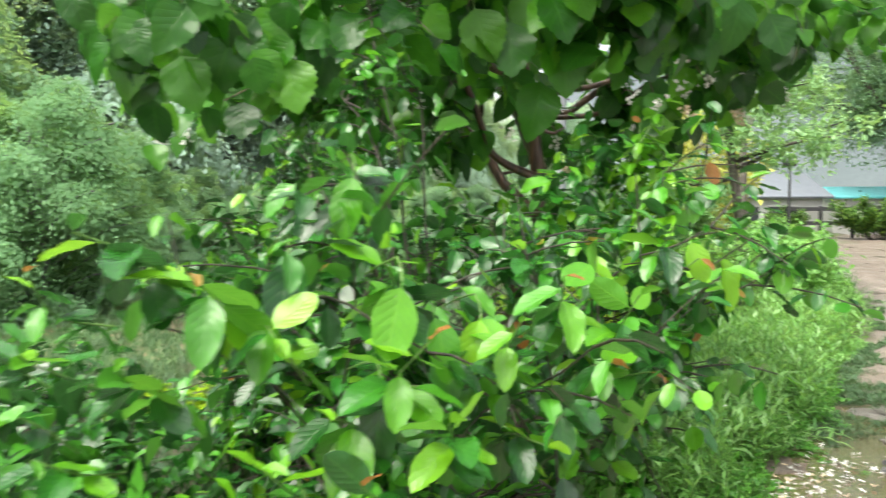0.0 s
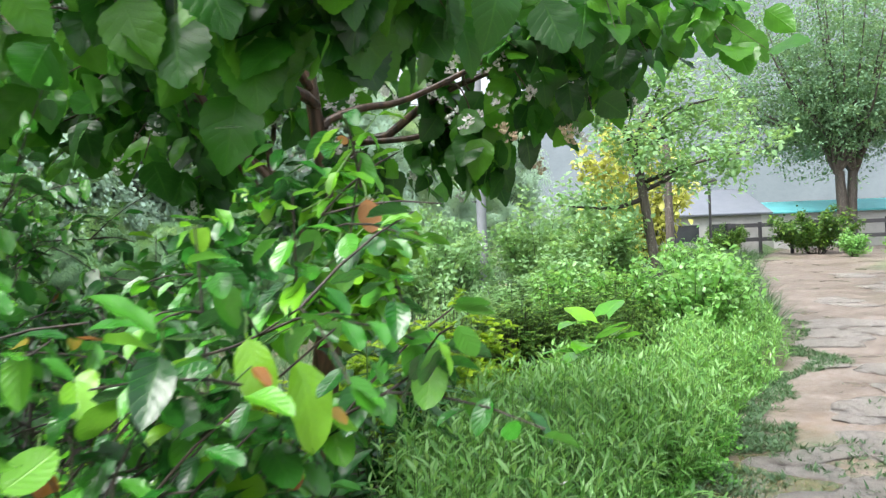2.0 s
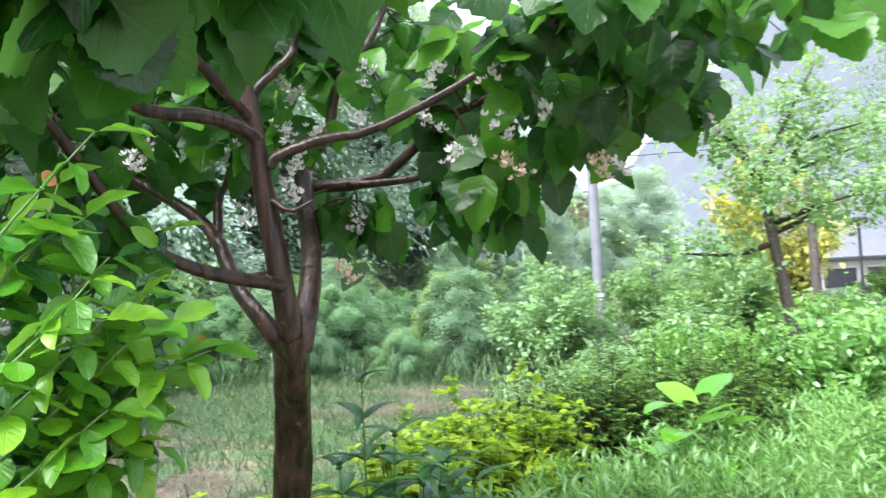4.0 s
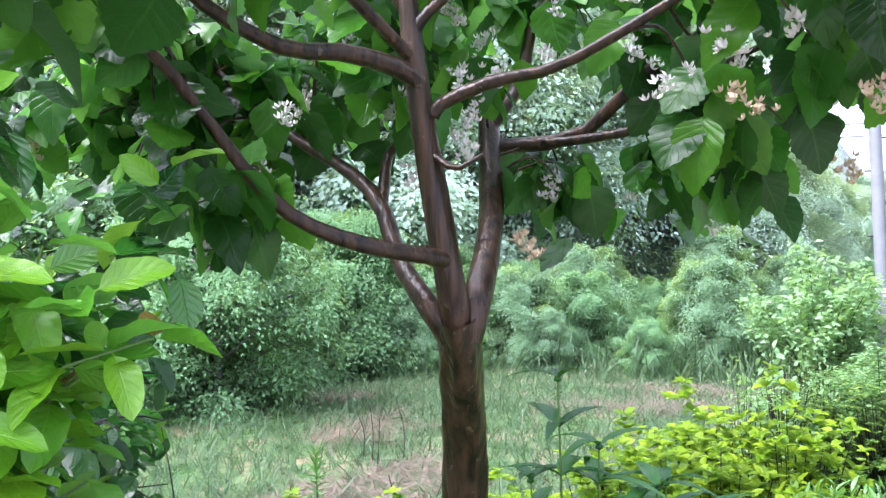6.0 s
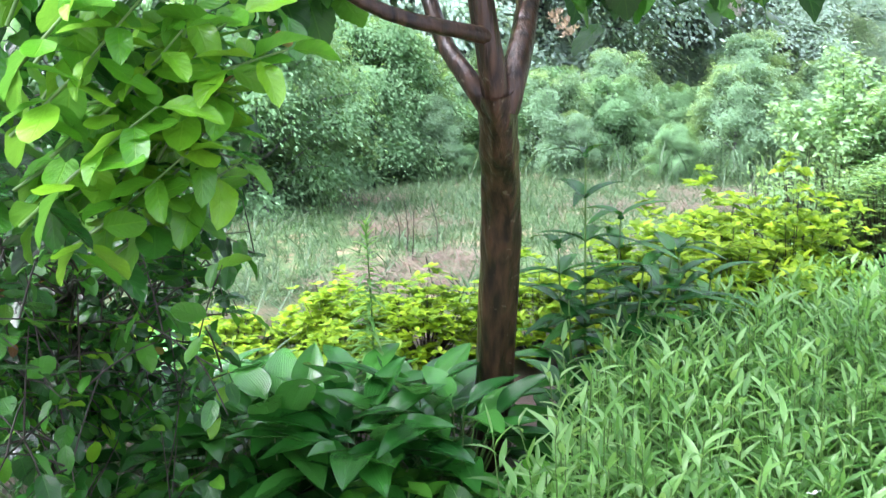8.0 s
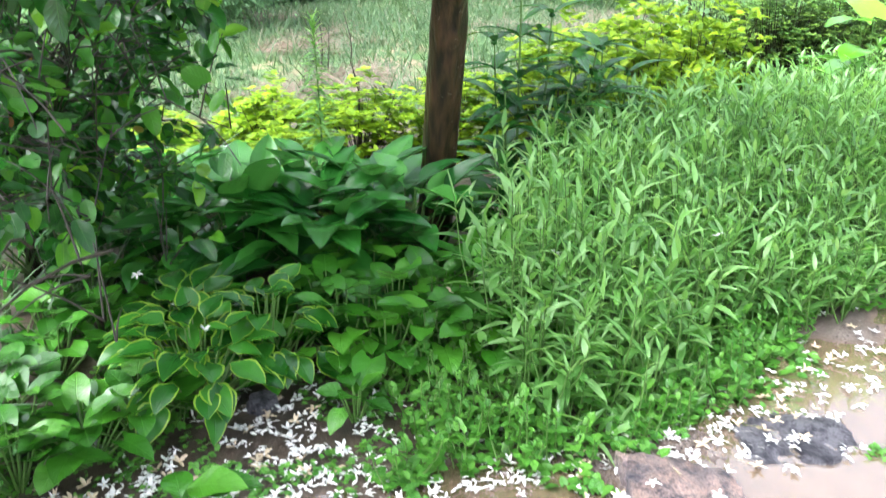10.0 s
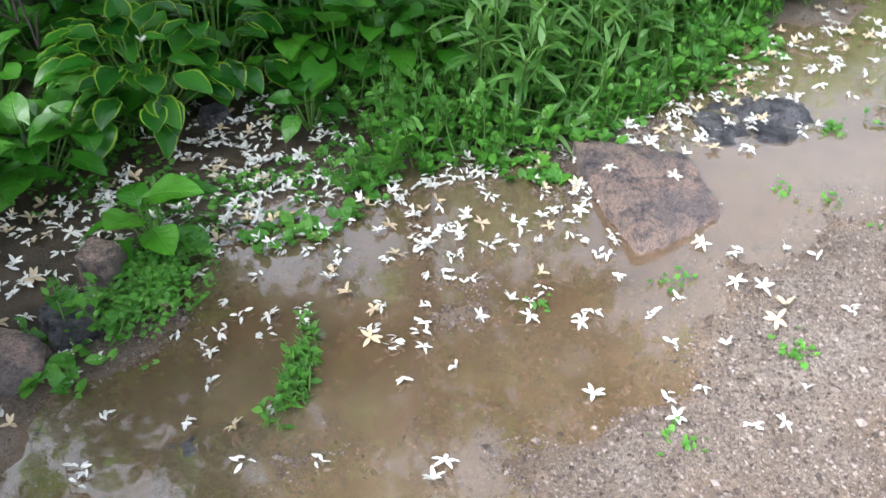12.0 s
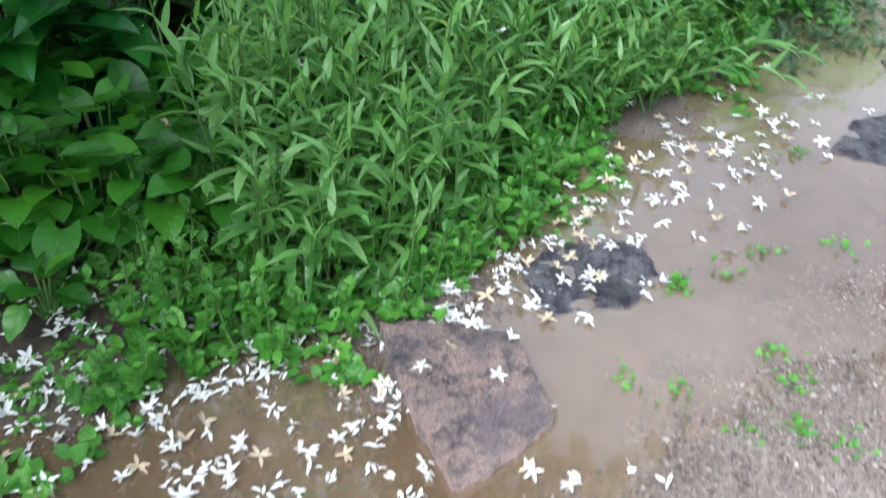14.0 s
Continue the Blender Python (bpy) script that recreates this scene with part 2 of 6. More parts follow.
M_GRASS = leaf_material("grass_blade", (0.045, 0.11, 0.045), (0.074, 0.155, 0.068), (0.12, 0.215, 0.1), 0.45, 0.35, 1, 0.05)
M_STRAW = leaf_material("dry_grass", (0.15, 0.115, 0.085), (0.22, 0.175, 0.14), (0.3, 0.245, 0.2), 0.7, 0.15, 1, 0.05)
# mist over the wood is mixed into these pale, greyed leaf tones
M_WOOD_HAZED = leaf_material("hazed_woodland_leaf", (0.18, 0.34, 0.2), (0.25, 0.43, 0.27), (0.34, 0.53, 0.35), 0.8, 0.55, 2, 0.0, gloss=0.1)
# distant mist is put into the leaf colour: palest and bluest of the trees
M_FAR_HAZED = leaf_material("mist_tinted_leaf", (0.36, 0.53, 0.46), (0.42, 0.6, 0.52), (0.48, 0.66, 0.57), 0.8, 0.5, 2, 0.0, gloss=0.1)
M_PALE_LEAF = leaf_material("pale_green_leaf", (0.19, 0.38, 0.16), (0.27, 0.48, 0.23), (0.36, 0.58, 0.31), 0.5, 0.5, 2, 0.0, gloss=0.4)
# leaf tones lightened so that the tree looks veiled by mist
M_DROOP_HAZED = leaf_material("hazed_drooping_leaf", (0.17, 0.35, 0.17), (0.22, 0.42, 0.22), (0.28, 0.49, 0.27), 0.8, 0.5, 2, 0.0, gloss=0.1)
M_GOLD_LEAF = leaf_material("yellow_leaf", (0.42, 0.47, 0.1), (0.54, 0.57, 0.14), (0.62, 0.65, 0.2), 0.5, 0.4, 2, 0.0)
M_BARK = bark_material("wet_bark", (0.012, 0.008, 0.005), (0.085, 0.046, 0.025), (0.2, 0.18, 0.13), 0.34, 0.68)
M_TWIG = bark_material("shrub_bark", (0.012, 0.01, 0.007), (0.042, 0.03, 0.02), (0.12, 0.11, 0.08), 0.5)
M_GREYBARK = bark_material("grey_bark", (0.05, 0.042, 0.035), (0.12, 0.1, 0.085), (0.24, 0.24, 0.2), 0.6, 0.58)
# bark of the far stems, paled in colour as if seen through haze
M_BARK_HAZED = bark_material("hazed_far_bark", (0.13, 0.13, 0.125), (0.19, 0.19, 0.18), (0.2, 0.2, 0.18), 0.7)
M_STEM = plain_material("green_stem", (0.07, 0.16, 0.03), (0.12, 0.24, 0.05), 20, 0.5, 0.1)
M_PETAL = plain_material("white_petal", (0.68, 0.69, 0.66), (0.8, 0.8, 0.77), 60, 0.45, 0.1, 0.002)
M_PETAL_OLD = plain_material("cream_petal", (0.5, 0.39, 0.25), (0.68, 0.58, 0.42), 60, 0.45, 0.1, 0.002)
M_STAMEN = plain_material("yellow_stamen", (0.7, 0.5, 0.1), (0.8, 0.62, 0.2), 60, 0.5, 0.1, 0.002)

# ---- leaf shapes ----
FINE, WIDE, THREE = (-1, -0.6, -0.25, 0, 0.25, 0.6, 1), (-1, -0.5, 0, 0.5, 1), (-1, 0, 1)


def oval(width, stalk=0.0, blunt=0.75):
    def half(u):
        if u < stalk:
            return 0.012
        s = (u - stalk) / (1 - stalk)
        return max(0.004, width * math.sin(math.pi * s ** blunt) ** 0.75)
    return half


def ovate(width, stalk=0.1):
    """A broad blade, widest below its middle, drawn out to a short point."""
    def half(u):
        if u < stalk:
            return 0.012
        s = (u - stalk) / (1 - stalk)
        return max(0.004, width * math.sin(math.pi * s ** 0.68) ** 0.62 * (1 - 0.35 * s ** 5))
    return half


def ellipse(width, stalk=0.1):
    """A blunt blade, widest at its middle, with a short tip."""
    def half(u):
        if u < stalk:
            return 0.012
        s = (u - stalk) / (1 - stalk)
        return max(0.004, width * max(0.0, 1 - (2 * s ** 0.92 - 1) ** 2) ** 0.6)
    return half


SNOWBELL = [blade(18, WIDE, ovate(w), f, d, 0.06, t, 0.07) for w, f, d, t in ((0.43, 0.14, 0.2, 0.07), (0.4, 0.3, 0.36, 0.05), (0.45, 0.05, 0.08, 0.09), (0.38, 0.2, 0.5, 0.06))]
PLUM = [blade(12, WIDE, ellipse(w), f, d, 0, 0.012, wv) for w, f, d, wv in ((0.27, 0.25, 0.14, 0.08), (0.25, 0.4, 0.3, 0.12), (0.29, 0.12, -0.06, 0.06), (0.24, 0.5, 0.2, 0.1))]
LANCE = [blade(5, THREE, oval(w, 0.02, 0.7), 0.4, d) for w, d in ((0.1, 0.15), (0.115, 0.38), (0.085, -0.04), (0.1, 0.6))]
SMALL = [blade(3, THREE, oval(0.3, 0.05, 0.8), 0.3, d) for d in (0.1, 0.35)]
FLAKE = [(np.array([(0, 0, 0), (0.5, -0.3, -d * 0.3), (1, 0, -d), (0.5, 0.3, -d * 0.3)]), np.array([(0, 1, 2, 3)]), np.array([(0, 0.5), (0.5, 0), (1, 0.5), (0.5, 1)])) for d in (0.15, 0.45)]
STRAW = [blade(4, (-1, 1), lambda u: 0.009 * (1 - u) ** 0.6 + 0.001, 0.0, d) for d in (0.05, 0.2, 0.4)]
GRASSY = [blade(4, (-1, 1), lambda u: 0.022 * (1 - u) ** 0.6 + 0.002, 0.0, d) for d in (0.15, 0.45, 0.8)]


def unit(a):
    return a / (np.linalg.norm(a, axis=-1, keepdims=True) + 1e-9)


def leafy(name, shapes, M, material, parent, pieces=0, label="", piece="leaf", nearest=None):
    """Leaves at the poses: the first ones (nearest to a place) as parts of their own, the rest joined."""
    if nearest is not None:
        M = M[np.argsort(np.linalg.norm(M[:, :3, 3] - np.asarray(nearest), axis=1))]
    if pieces:
        made = [quad_mesh(piece, V, Q, material, UV) for V, Q, UV in shapes]
        for k, m in enumerate(M[:pieces]):
            part(piece, made[k % len(made)], parent, m=Matrix(m.tolist()))
    if len(M) > pieces:
        V, Q, UV = spread(shapes, M[pieces:])
        part(name, quad_mesh(name, V, Q, material, UV), parent, label, kind="stuff")


# ---- ground ----
EDGE = [(-3.0, 0.6), (-1.2, 0.95), (-0.55, 1.35), (-0.5, 1.75), (-0.1, 2.0), (0.45, 2.15), (0.75, 2.4), (0.9, 2.65), (1.32, 2.97), (1.85, 3.55), (2.2, 3.8), (3.35, 5.15), (4.25, 5.9), (5.2, 6.97), (7.5, 10.2), (11.5, 16), (16.5, 23), (18, 24.5)]


def off_road(x, y):
    """Signed distance from the road's edge, positive in the bed."""
    x, y = np.asarray(x, float), np.asarray(y, float)
    best = np.full(x.shape, 1e9)
    sign = np.ones(x.shape)
    for (ax, ay), (bx, by) in zip(EDGE, EDGE[1:]):
        dx, dy = bx - ax, by - ay
        t = np.clip(((x - ax) * dx + (y - ay) * dy) / (dx * dx + dy * dy), 0, 1)
        d = np.hypot(x - ax - t * dx, y - ay - t * dy)
        s = np.sign(dx * (y - ay) - dy * (x - ax))
        near = d < best
        best, sign = np.where(near, d, best), np.where(near, s, sign)
    return best * sign


def waves(x, y, f, seed=0.0):
    return (np.sin(x * f + 1.3 * np.sin(y * f * 0.7 + seed) + seed) + np.sin(y * f * 1.13 + 1.1 * np.sin(x * f * 0.6 - seed) + 2 * seed)) / 2


def height(x, y):
    d = off_road(x, y)
    bed = 0.05 * np.clip(d / 0.5, 0, 1)
    road = (0.004 * waves(x, y, 3.1, 1.0) + 0.005 * waves(x, y, 9.0, 2.0) + 0.004 * waves(x, y, 23.0, 4.0) + 0.002 * waves(x, y, 51.0, 1.5)) * np.clip(1.6 - np.hypot(x, y - 1) / 5, 0.15, 1)
    half = 0.5 * np.interp(x, (-0.5, 0.2, 0.7, 1.0, 1.5, 2.5), (0.98, 0.88, 0.8, 0.58, 0.78, 0.85))
    pud = -0.03 * np.clip(1.4 - 1.4 * np.abs(d + half) / (half + 0.06), 0, 1) * np.clip((x + 0.6) / 0.3, 0, 1) * np.clip((3.0 - x) / 0.6, 0, 1) * (0.8 + 0.25 * waves(x, y, 5.0, 4.0) + 0.25 * waves(x, y, 12.0, 1.0))
    hill = 0.25 * np.clip((y - 14 - 0.35 * np.maximum(x, 0)) / 8, 0, 8) + 0.2 * np.clip((-x - 9) / 6, 0, 6) * (y > -5)
    far = 0.22 * waves(x, y, 0.8, 3.0) * np.clip((y - 6) / 4, 0, 1) * (d > 0)
    rise = 0.012 * np.clip(np.hypot(x, y) - 6, 0, 30)
    return bed + road + np.where(d < 0.1, pud, 0) + hill * (d > 1) * np.clip(d - 1, 0, 1) + far + np.where(d < 0, rise, 0.3 * rise)


def ground_material():
    m, N, L, bsdf = nodes_of("wet_ground")
    at = N.new("ShaderNodeAttribute")
    at.attribute_name = "bed"
    big, small, grit = noise_of(N, L, 1.6, 5), noise_of(N, L, 12, 5), noise_of(N, L, 130, 4, rough=0.7)
    sand = ramp(N, L, maths(N, L, "ADD", maths(N, L, "MULTIPLY", big, 0.5), maths(N, L, "MULTIPLY", small, 0.5)), [(0.35, (0.115, 0.085, 0.066)), (0.5, (0.18, 0.148, 0.127)), (0.66, (0.25, 0.222, 0.203))])
    pebbles = ramp(N, L, grit, [(0.34, (0.38, 0.36, 0.34)), (0.5, (0.95, 0.93, 0.9)), (0.64, (1.6, 1.56, 1.5))])
    sand = mixed(N, L, 0.85, sand, pebbles, "MULTIPLY")
    soil = ramp(N, L, small, [(0.35, (0.035, 0.028, 0.02)), (0.65, (0.085, 0.06, 0.04))])
    turf = ramp(N, L, maths(N, L, "ADD", maths(N, L, "MULTIPLY", big, 0.6), maths(N, L, "MULTIPLY", small, 0.4)), [(0.40, (0.05, 0.12, 0.03)), (0.52, (0.10, 0.18, 0.06)), (0.6, (0.28, 0.2, 0.13))])
    sep = N.new("ShaderNodeSeparateColor")
    L.new(at.outputs["Color"], sep.inputs[0])
    col = mixed(N, L, sep.outputs[0], sand, soil)
    col = mixed(N, L, sep.outputs[1], col, turf)
    L.new(col, bsdf.inputs["Base Color"])
    L.new(ramp(N, L, big, [(0.35, (0.25, 0.25, 0.25)), (0.65, (0.6, 0.6, 0.6))]), bsdf.inputs["Roughness"])
    # silt settled where the rain water stands
    geo, split = N.new("ShaderNodeNewGeometry"), N.new("ShaderNodeSeparateXYZ")
    L.new(geo.outputs["Position"], split.inputs[0])
    silt = maths(N, L, "MULTIPLY", maths(N, L, "SUBTRACT", maths(N, L, "MULTIPLY", small, 0.008), maths(N, L, "ADD", split.outputs[2], 0.004)), 110.0, True)
    silt = maths(N, L, "MULTIPLY", silt, maths(N, L, "SUBTRACT", 1.0, sep.outputs[0], True))
    mud = ramp(N, L, maths(N, L, "ADD", maths(N, L, "MULTIPLY", big, 0.5), maths(N, L, "MULTIPLY", small, 0.5)), [(0.36, (0.075, 0.045, 0.026)), (0.5, (0.15, 0.092, 0.052)), (0.64, (0.24, 0.16, 0.1))])
    L.new(mixed(N, L, maths(N, L, "MULTIPLY", silt, 0.9), col, mud), bsdf.inputs["Base Color"])
    bumped(N, L, bsdf, maths(N, L, "ADD", grit, small), 0.6, 0.012)
    return m


def build_ground():
    near = np.concatenate([np.arange(-3.0, -0.9, 0.06), np.arange(-0.9, 2.6, 0.03), np.arange(2.6, 6.001, 0.06)])
    xs = np.concatenate([np.linspace(-400, -24, 22), np.arange(-20, -3, 0.8), near, np.arange(6.5, 40, 0.8), np.linspace(45, 400, 22)])
    ys = np.concatenate([np.linspace(-300, -12, 16), np.arange(-10, -1, 0.6), np.arange(-1, 0.9, 0.06), np.arange(0.9, 3.6, 0.03), np.arange(3.6, 7.001, 0.06), np.arange(7.5, 40, 0.7), np.linspace(45, 420, 22)])
    X, Y = np.meshgrid(xs, ys, indexing="ij")
    Zg = height(X, Y)
    V = np.stack([X, Y, Zg], -1).reshape(-1, 3)
    nx, ny = len(xs), len(ys)
    i, j = np.meshgrid(np.arange(nx - 1), np.arange(ny - 1), indexing="ij")
    a = i * ny + j
    Q = np.stack([a, a + ny, a + ny + 1, a + 1], -1).reshape(-1, 4)
    me = quad_mesh("ground", V, Q, ground_material())
    d = off_road(X, Y).ravel()
    soil = np.clip((d + 0.08) / 0.2, 0, 1)
    turf = np.clip((V[:, 1] - 5.0) / 1.5, 0, 1) * (d > 0.3)
    road_green = np.clip(waves(V[:, 0], V[:, 1], 0.9, 5.0) * 2 - 0.9, 0, 0.7) * np.clip((V[:, 0] - 1.9) / 2.5, 0, 1) * (d < 0)
    col = np.stack([soil, np.maximum(turf, road_green), 0 * d, 1 + 0 * d], -1).astype(np.float32)
    me.color_attributes.new("bed", "FLOAT_COLOR", "POINT").data.foreach_set("color", col.ravel())
    return single("ground", me, "wet sandy track with soil beds and rough grass", "ground", kind="structure")


build_ground()


# ---- snowbell tree ----
def build_snowbell():
    tree = thing("snowbell_tree", "wet multi-stemmed snowbell tree with large round leaves and white blossom", "tree", (-0.13, 3.4, 0.03))
    o = np.array(tree.location)
    def limb(name, pts, r0, r1, n=14, sides=10, parent=tree):
        P = curve(pts, n)
        r = np.linspace(1, 0, n) ** 0.8 * (r0 - r1) + r1
        V, Q, UV = tube(P - o, r * (1 + 0.03 * RNG.normal(size=n)), sides, 0.015)
        i, j = np.divmod(np.arange(len(V)), sides)
        C = (P - o)[i]
        V = C + (V - C) * (1 + 0.09 * np.sin(3 * (2 * np.pi * j / sides) + i * 0.22) + 0.05 * np.sin(7 * (2 * np.pi * j / sides) - i * 0.15))[:, None]
        part(name, quad_mesh(name, V, Q, M_BARK, UV), parent)
        return P
    trunk = [(-0.16, 3.40, -0.05), (-0.125, 3.36, 0.25), (-0.113, 3.33, 0.51), (-0.066, 3.22, 0.966), (-0.045, 3.08, 1.233), (-0.04, 3.0, 1.36)]
    limb("trunk", trunk, 0.068, 0.052, 40, 28)
    A = [(-0.04, 3.03, 1.28), (-0.044, 2.98, 1.41), (-0.061, 2.96, 1.533), (-0.094, 2.95, 1.763), (-0.118, 2.95, 1.95), (-0.141, 2.95, 2.187), (-0.17, 2.95, 2.5), (-0.15, 3.0, 2.8)]
    B = [(-0.02, 3.03, 1.30), (0.008, 3.05, 1.407), (0.025, 3.2, 1.604), (0.0, 3.38, 1.8), (-0.015, 3.5, 1.983), (-0.02, 3.55, 2.02)]
    B2 = [(0.0, 3.46, 1.93), (0.092, 3.5, 2.073), (0.135, 3.5, 2.244), (0.272, 3.5, 2.427), (0.4, 3.55, 2.75)]
    C = [(-0.06, 3.02, 1.30), (-0.115, 3.02, 1.387), (-0.211, 3.1, 1.508), (-0.283, 3.16, 1.679), (-0.406, 3.2, 1.79), (-0.567, 3.2, 1.892), (-0.8, 3.25, 2.1)]
    C2 = [(-0.27, 3.15, 1.65), (-0.277, 3.25, 1.808), (-0.251, 3.3, 1.885), (-0.22, 3.5, 2.2)]
    Lb = [(-0.055, 2.95, 1.50), (-0.089, 2.9, 1.51), (-0.2, 2.8, 1.532), (-0.302, 2.75, 1.569), (-0.385, 2.7, 1.625), (-0.451, 2.6, 1.733), (-0.554, 2.5, 1.911), (-0.7, 2.3, 2.1)]
    U = [(-0.11, 2.94, 1.94), (-0.149, 2.9, 1.972), (-0.252, 2.8, 1.992), (-0.352, 2.7, 1.98), (-0.428, 2.6, 2.008), (-0.493, 2.5, 2.056), (-0.6, 2.2, 2.2), (-0.65, 1.9, 2.25)]
    R = [(-0.01, 3.48, 1.88), (0.04, 3.5, 1.866), (0.259, 3.45, 1.877), (0.388, 3.4, 1.973), (0.526, 3.3, 2.069), (0.684, 3.2, 2.128), (1.0, 3.1, 2.25), (1.4, 3.1, 2.35)]
    S = [(0.16, 3.47, 1.868), (0.203, 3.45, 1.862), (0.403, 3.4, 1.873), (0.546, 3.4, 1.929), (0.71, 3.3, 2.05), (1.0, 3.35, 2.12)]
    T = [(-0.08, 2.95, 1.86), (-0.052, 2.95, 1.893), (0.08, 2.95, 1.94), (0.233, 2.95, 1.963), (0.457, 2.9, 2.058), (0.681, 2.85, 2.175), (1.0, 2.7, 2.3)]
    P1 = [(-0.125, 2.95, 2.05), (-0.103, 2.95, 2.106), (-0.007, 2.95, 2.194), (0.018, 2.95, 2.27), (0.1, 2.8, 2.6)]
    P2 = [(-0.135, 2.95, 2.12), (-0.196, 2.95, 2.206), (-0.305, 3.0, 2.31), (-0.5, 3.1, 2.6)]
    D = [(-0.1, 2.95, 1.78), (-0.02, 2.9, 1.72), (0.05, 2.9, 1.75)]
    E = [(-0.22, 3.1, 1.53), (-0.14, 3.15, 1.545), (-0.08, 3.2, 1.56)]
    W = [(-0.58, 2.25, 2.19), (-1.0, 2.0, 2.15), (-1.5, 1.8, 2.06), (-1.75, 1.7, 1.98)]
    F = [(-0.12, 2.95, 2.0), (-0.35, 2.6, 2.25), (-0.45, 2.1, 2.35), (-0.35, 1.6, 2.3), (-0.3, 1.3, 2.2)]
    G = [(-0.14, 2.95, 2.2), (0.2, 2.5, 2.5), (0.35, 2.0, 2.6), (0.35, 1.5, 2.6)]
    big = [("limb", A, 0.042, 0.018), ("limb", B, 0.040, 0.028), ("limb", B2, 0.024, 0.01), ("limb", C, 0.032, 0.01), ("limb", C2, 0.018, 0.008),
           ("limb", Lb, 0.024, 0.009), ("limb", U, 0.026, 0.008), ("limb", R, 0.026, 0.007), ("limb", S, 0.018, 0.006), ("limb", T, 0.019, 0.007),
           ("limb", P1, 0.018, 0.008), ("limb", P2, 0.016, 0.007), ("limb", W, 0.012, 0.004), ("limb", F, 0.018, 0.006), ("limb", G, 0.018, 0.006)]
    heads = []
    for name, pts, a, b in big:
        P = limb(name, pts, a, b)
        heads.append(P[len(P) // 2:])
    for pts in (D, E):
        limb("stub", pts, 0.010, 0.005, 6, 7)
    heads = np.concatenate(heads)
    # where the outer twigs end: hanging clusters first, then the rest of the crown
    skirt = [(-0.68, 1.81, 1.97), (-0.51, 1.62, 1.95), (-0.37, 1.72, 1.91), (-0.22, 1.59, 1.94), (-0.04, 1.77, 1.92), (0.07, 1.63, 1.96), (0.35, 1.96, 2.16), (0.67, 2.26, 2.22), (0.95, 2.4, 2.2), (1.15, 2.55, 2.1), (1.2, 3.0, 2.08), (1.35, 3.1, 2.02), (1.1, 2.9, 2.12),
             (-0.59, 2.23, 1.94), (-0.83, 1.91, 1.96), (-0.94, 1.81, 1.85), (0.56, 3.21, 2.32), (0.72, 3.22, 2.22), (0.83, 2.98, 2.14), (0.97, 2.99, 1.99), (0.92, 3.12, 1.9)]
    inner = [(0.81, 3.36, 1.9), (0.71, 3.49, 1.8), (0.79, 3.49, 1.67), (0.97, 2.76, 2.06), (1.06, 2.87, 1.92), (0.66, 3.48, 1.93), (0.18, 3.72, 1.67), (0.32, 3.73, 1.62), (0.54, 3.72, 1.64), (0.92, 3.24, 1.81), (-0.22, 1.74, 1.84),
             (-0.25, 2.04, 1.91), (-0.28, 2.43, 2.06), (-0.57, 2.49, 1.76), (-0.59, 2.83, 1.63), (-0.63, 2.7, 1.63), (-0.28, 3.14, 2.22), (-0.46, 3.06, 1.92), (0.06, 3.2, 2.25)]
    tips = [(-0.45, 1.68, 1.86), (-0.28, 1.62, 1.98), (-0.10, 1.70, 2.02), (-0.55, 1.85, 1.80), (0.12, 1.75, 2.05), (-0.75, 1.75, 1.95), (0.3, 2.0, 2.1),
            (0.55, 3.4, 1.72), (0.68, 3.42, 1.66), (0.78, 3.45, 1.70), (0.45, 3.55, 1.72), (0.25, 3.5, 1.66), (0.95, 3.2, 1.95), (1.1, 3.0, 2.0), (0.9, 2.9, 2.05),
            (1.45, 3.15, 2.2), (1.3, 3.3, 2.1), (1.7, 3.4, 2.3), (1.95, 3.55, 2.4), (1.2, 2.7, 2.2), (0.8, 2.4, 2.2),
            (-0.22, 1.75, 1.9), (-0.9, 1.45, 1.85), (-1.1, 1.7, 1.8), (-1.2, 2.2, 1.9),
            (-0.75, 2.7, 1.72), (-0.85, 3.0, 1.75), (-0.55, 2.6, 1.75), (-0.95, 2.5, 1.85), (-0.65, 3.3, 1.8), (-1.1, 2.9, 2.0), (-0.4, 3.3, 1.85)]
    west = [(-1.83, 1.6, 1.86), (-1.72, 1.62, 1.78), (-1.6, 1.58, 1.88), (-1.5, 1.66, 1.72), (-1.38, 1.58, 1.8), (-1.66, 1.7, 1.68), (-1.25, 1.62, 1.86), (-1.9, 1.75, 1.98), (-1.45, 1.8, 1.95), (-1.7, 1.85, 2.0)]
    skirt += west
    drape = [(0.6, 2.98, 1.74), (0.68, 3.0, 1.72), (0.74, 2.95, 1.8), (0.64, 3.02, 1.64), (0.82, 2.85, 1.92), (0.9, 2.8, 2.0), (0.96, 2.8, 1.86)]
    skirt += drape
    back = [(RNG.uniform(-0.75, 0.65), RNG.uniform(3.1, 3.9), RNG.uniform(1.88, 2.35)) for _ in range(22)]
    back += [(RNG.uniform(-2.0, -0.85), RNG.uniform(2.5, 4.1), RNG.uniform(1.72, 2.25)) for _ in range(28)]
    tips = skirt + inner + tips + back
    hanging = len(tips)
    for k in range(86):
        a, r = RNG.uniform(0, 2 * np.pi), 1.75 * math.sqrt(RNG.uniform(0.02, 1))
        x, y = 0.12 + r * math.cos(a), 2.85 + r * math.sin(a)
        if (y < 1.3 and x > -0.1) or (x > 0.7 and k % 2):
            continue
        tips.append((x, y, RNG.uniform(2.12, 2.5) - 0.10 * r if k < 34 else RNG.uniform(2.45, 3.0) - 0.12 * r))
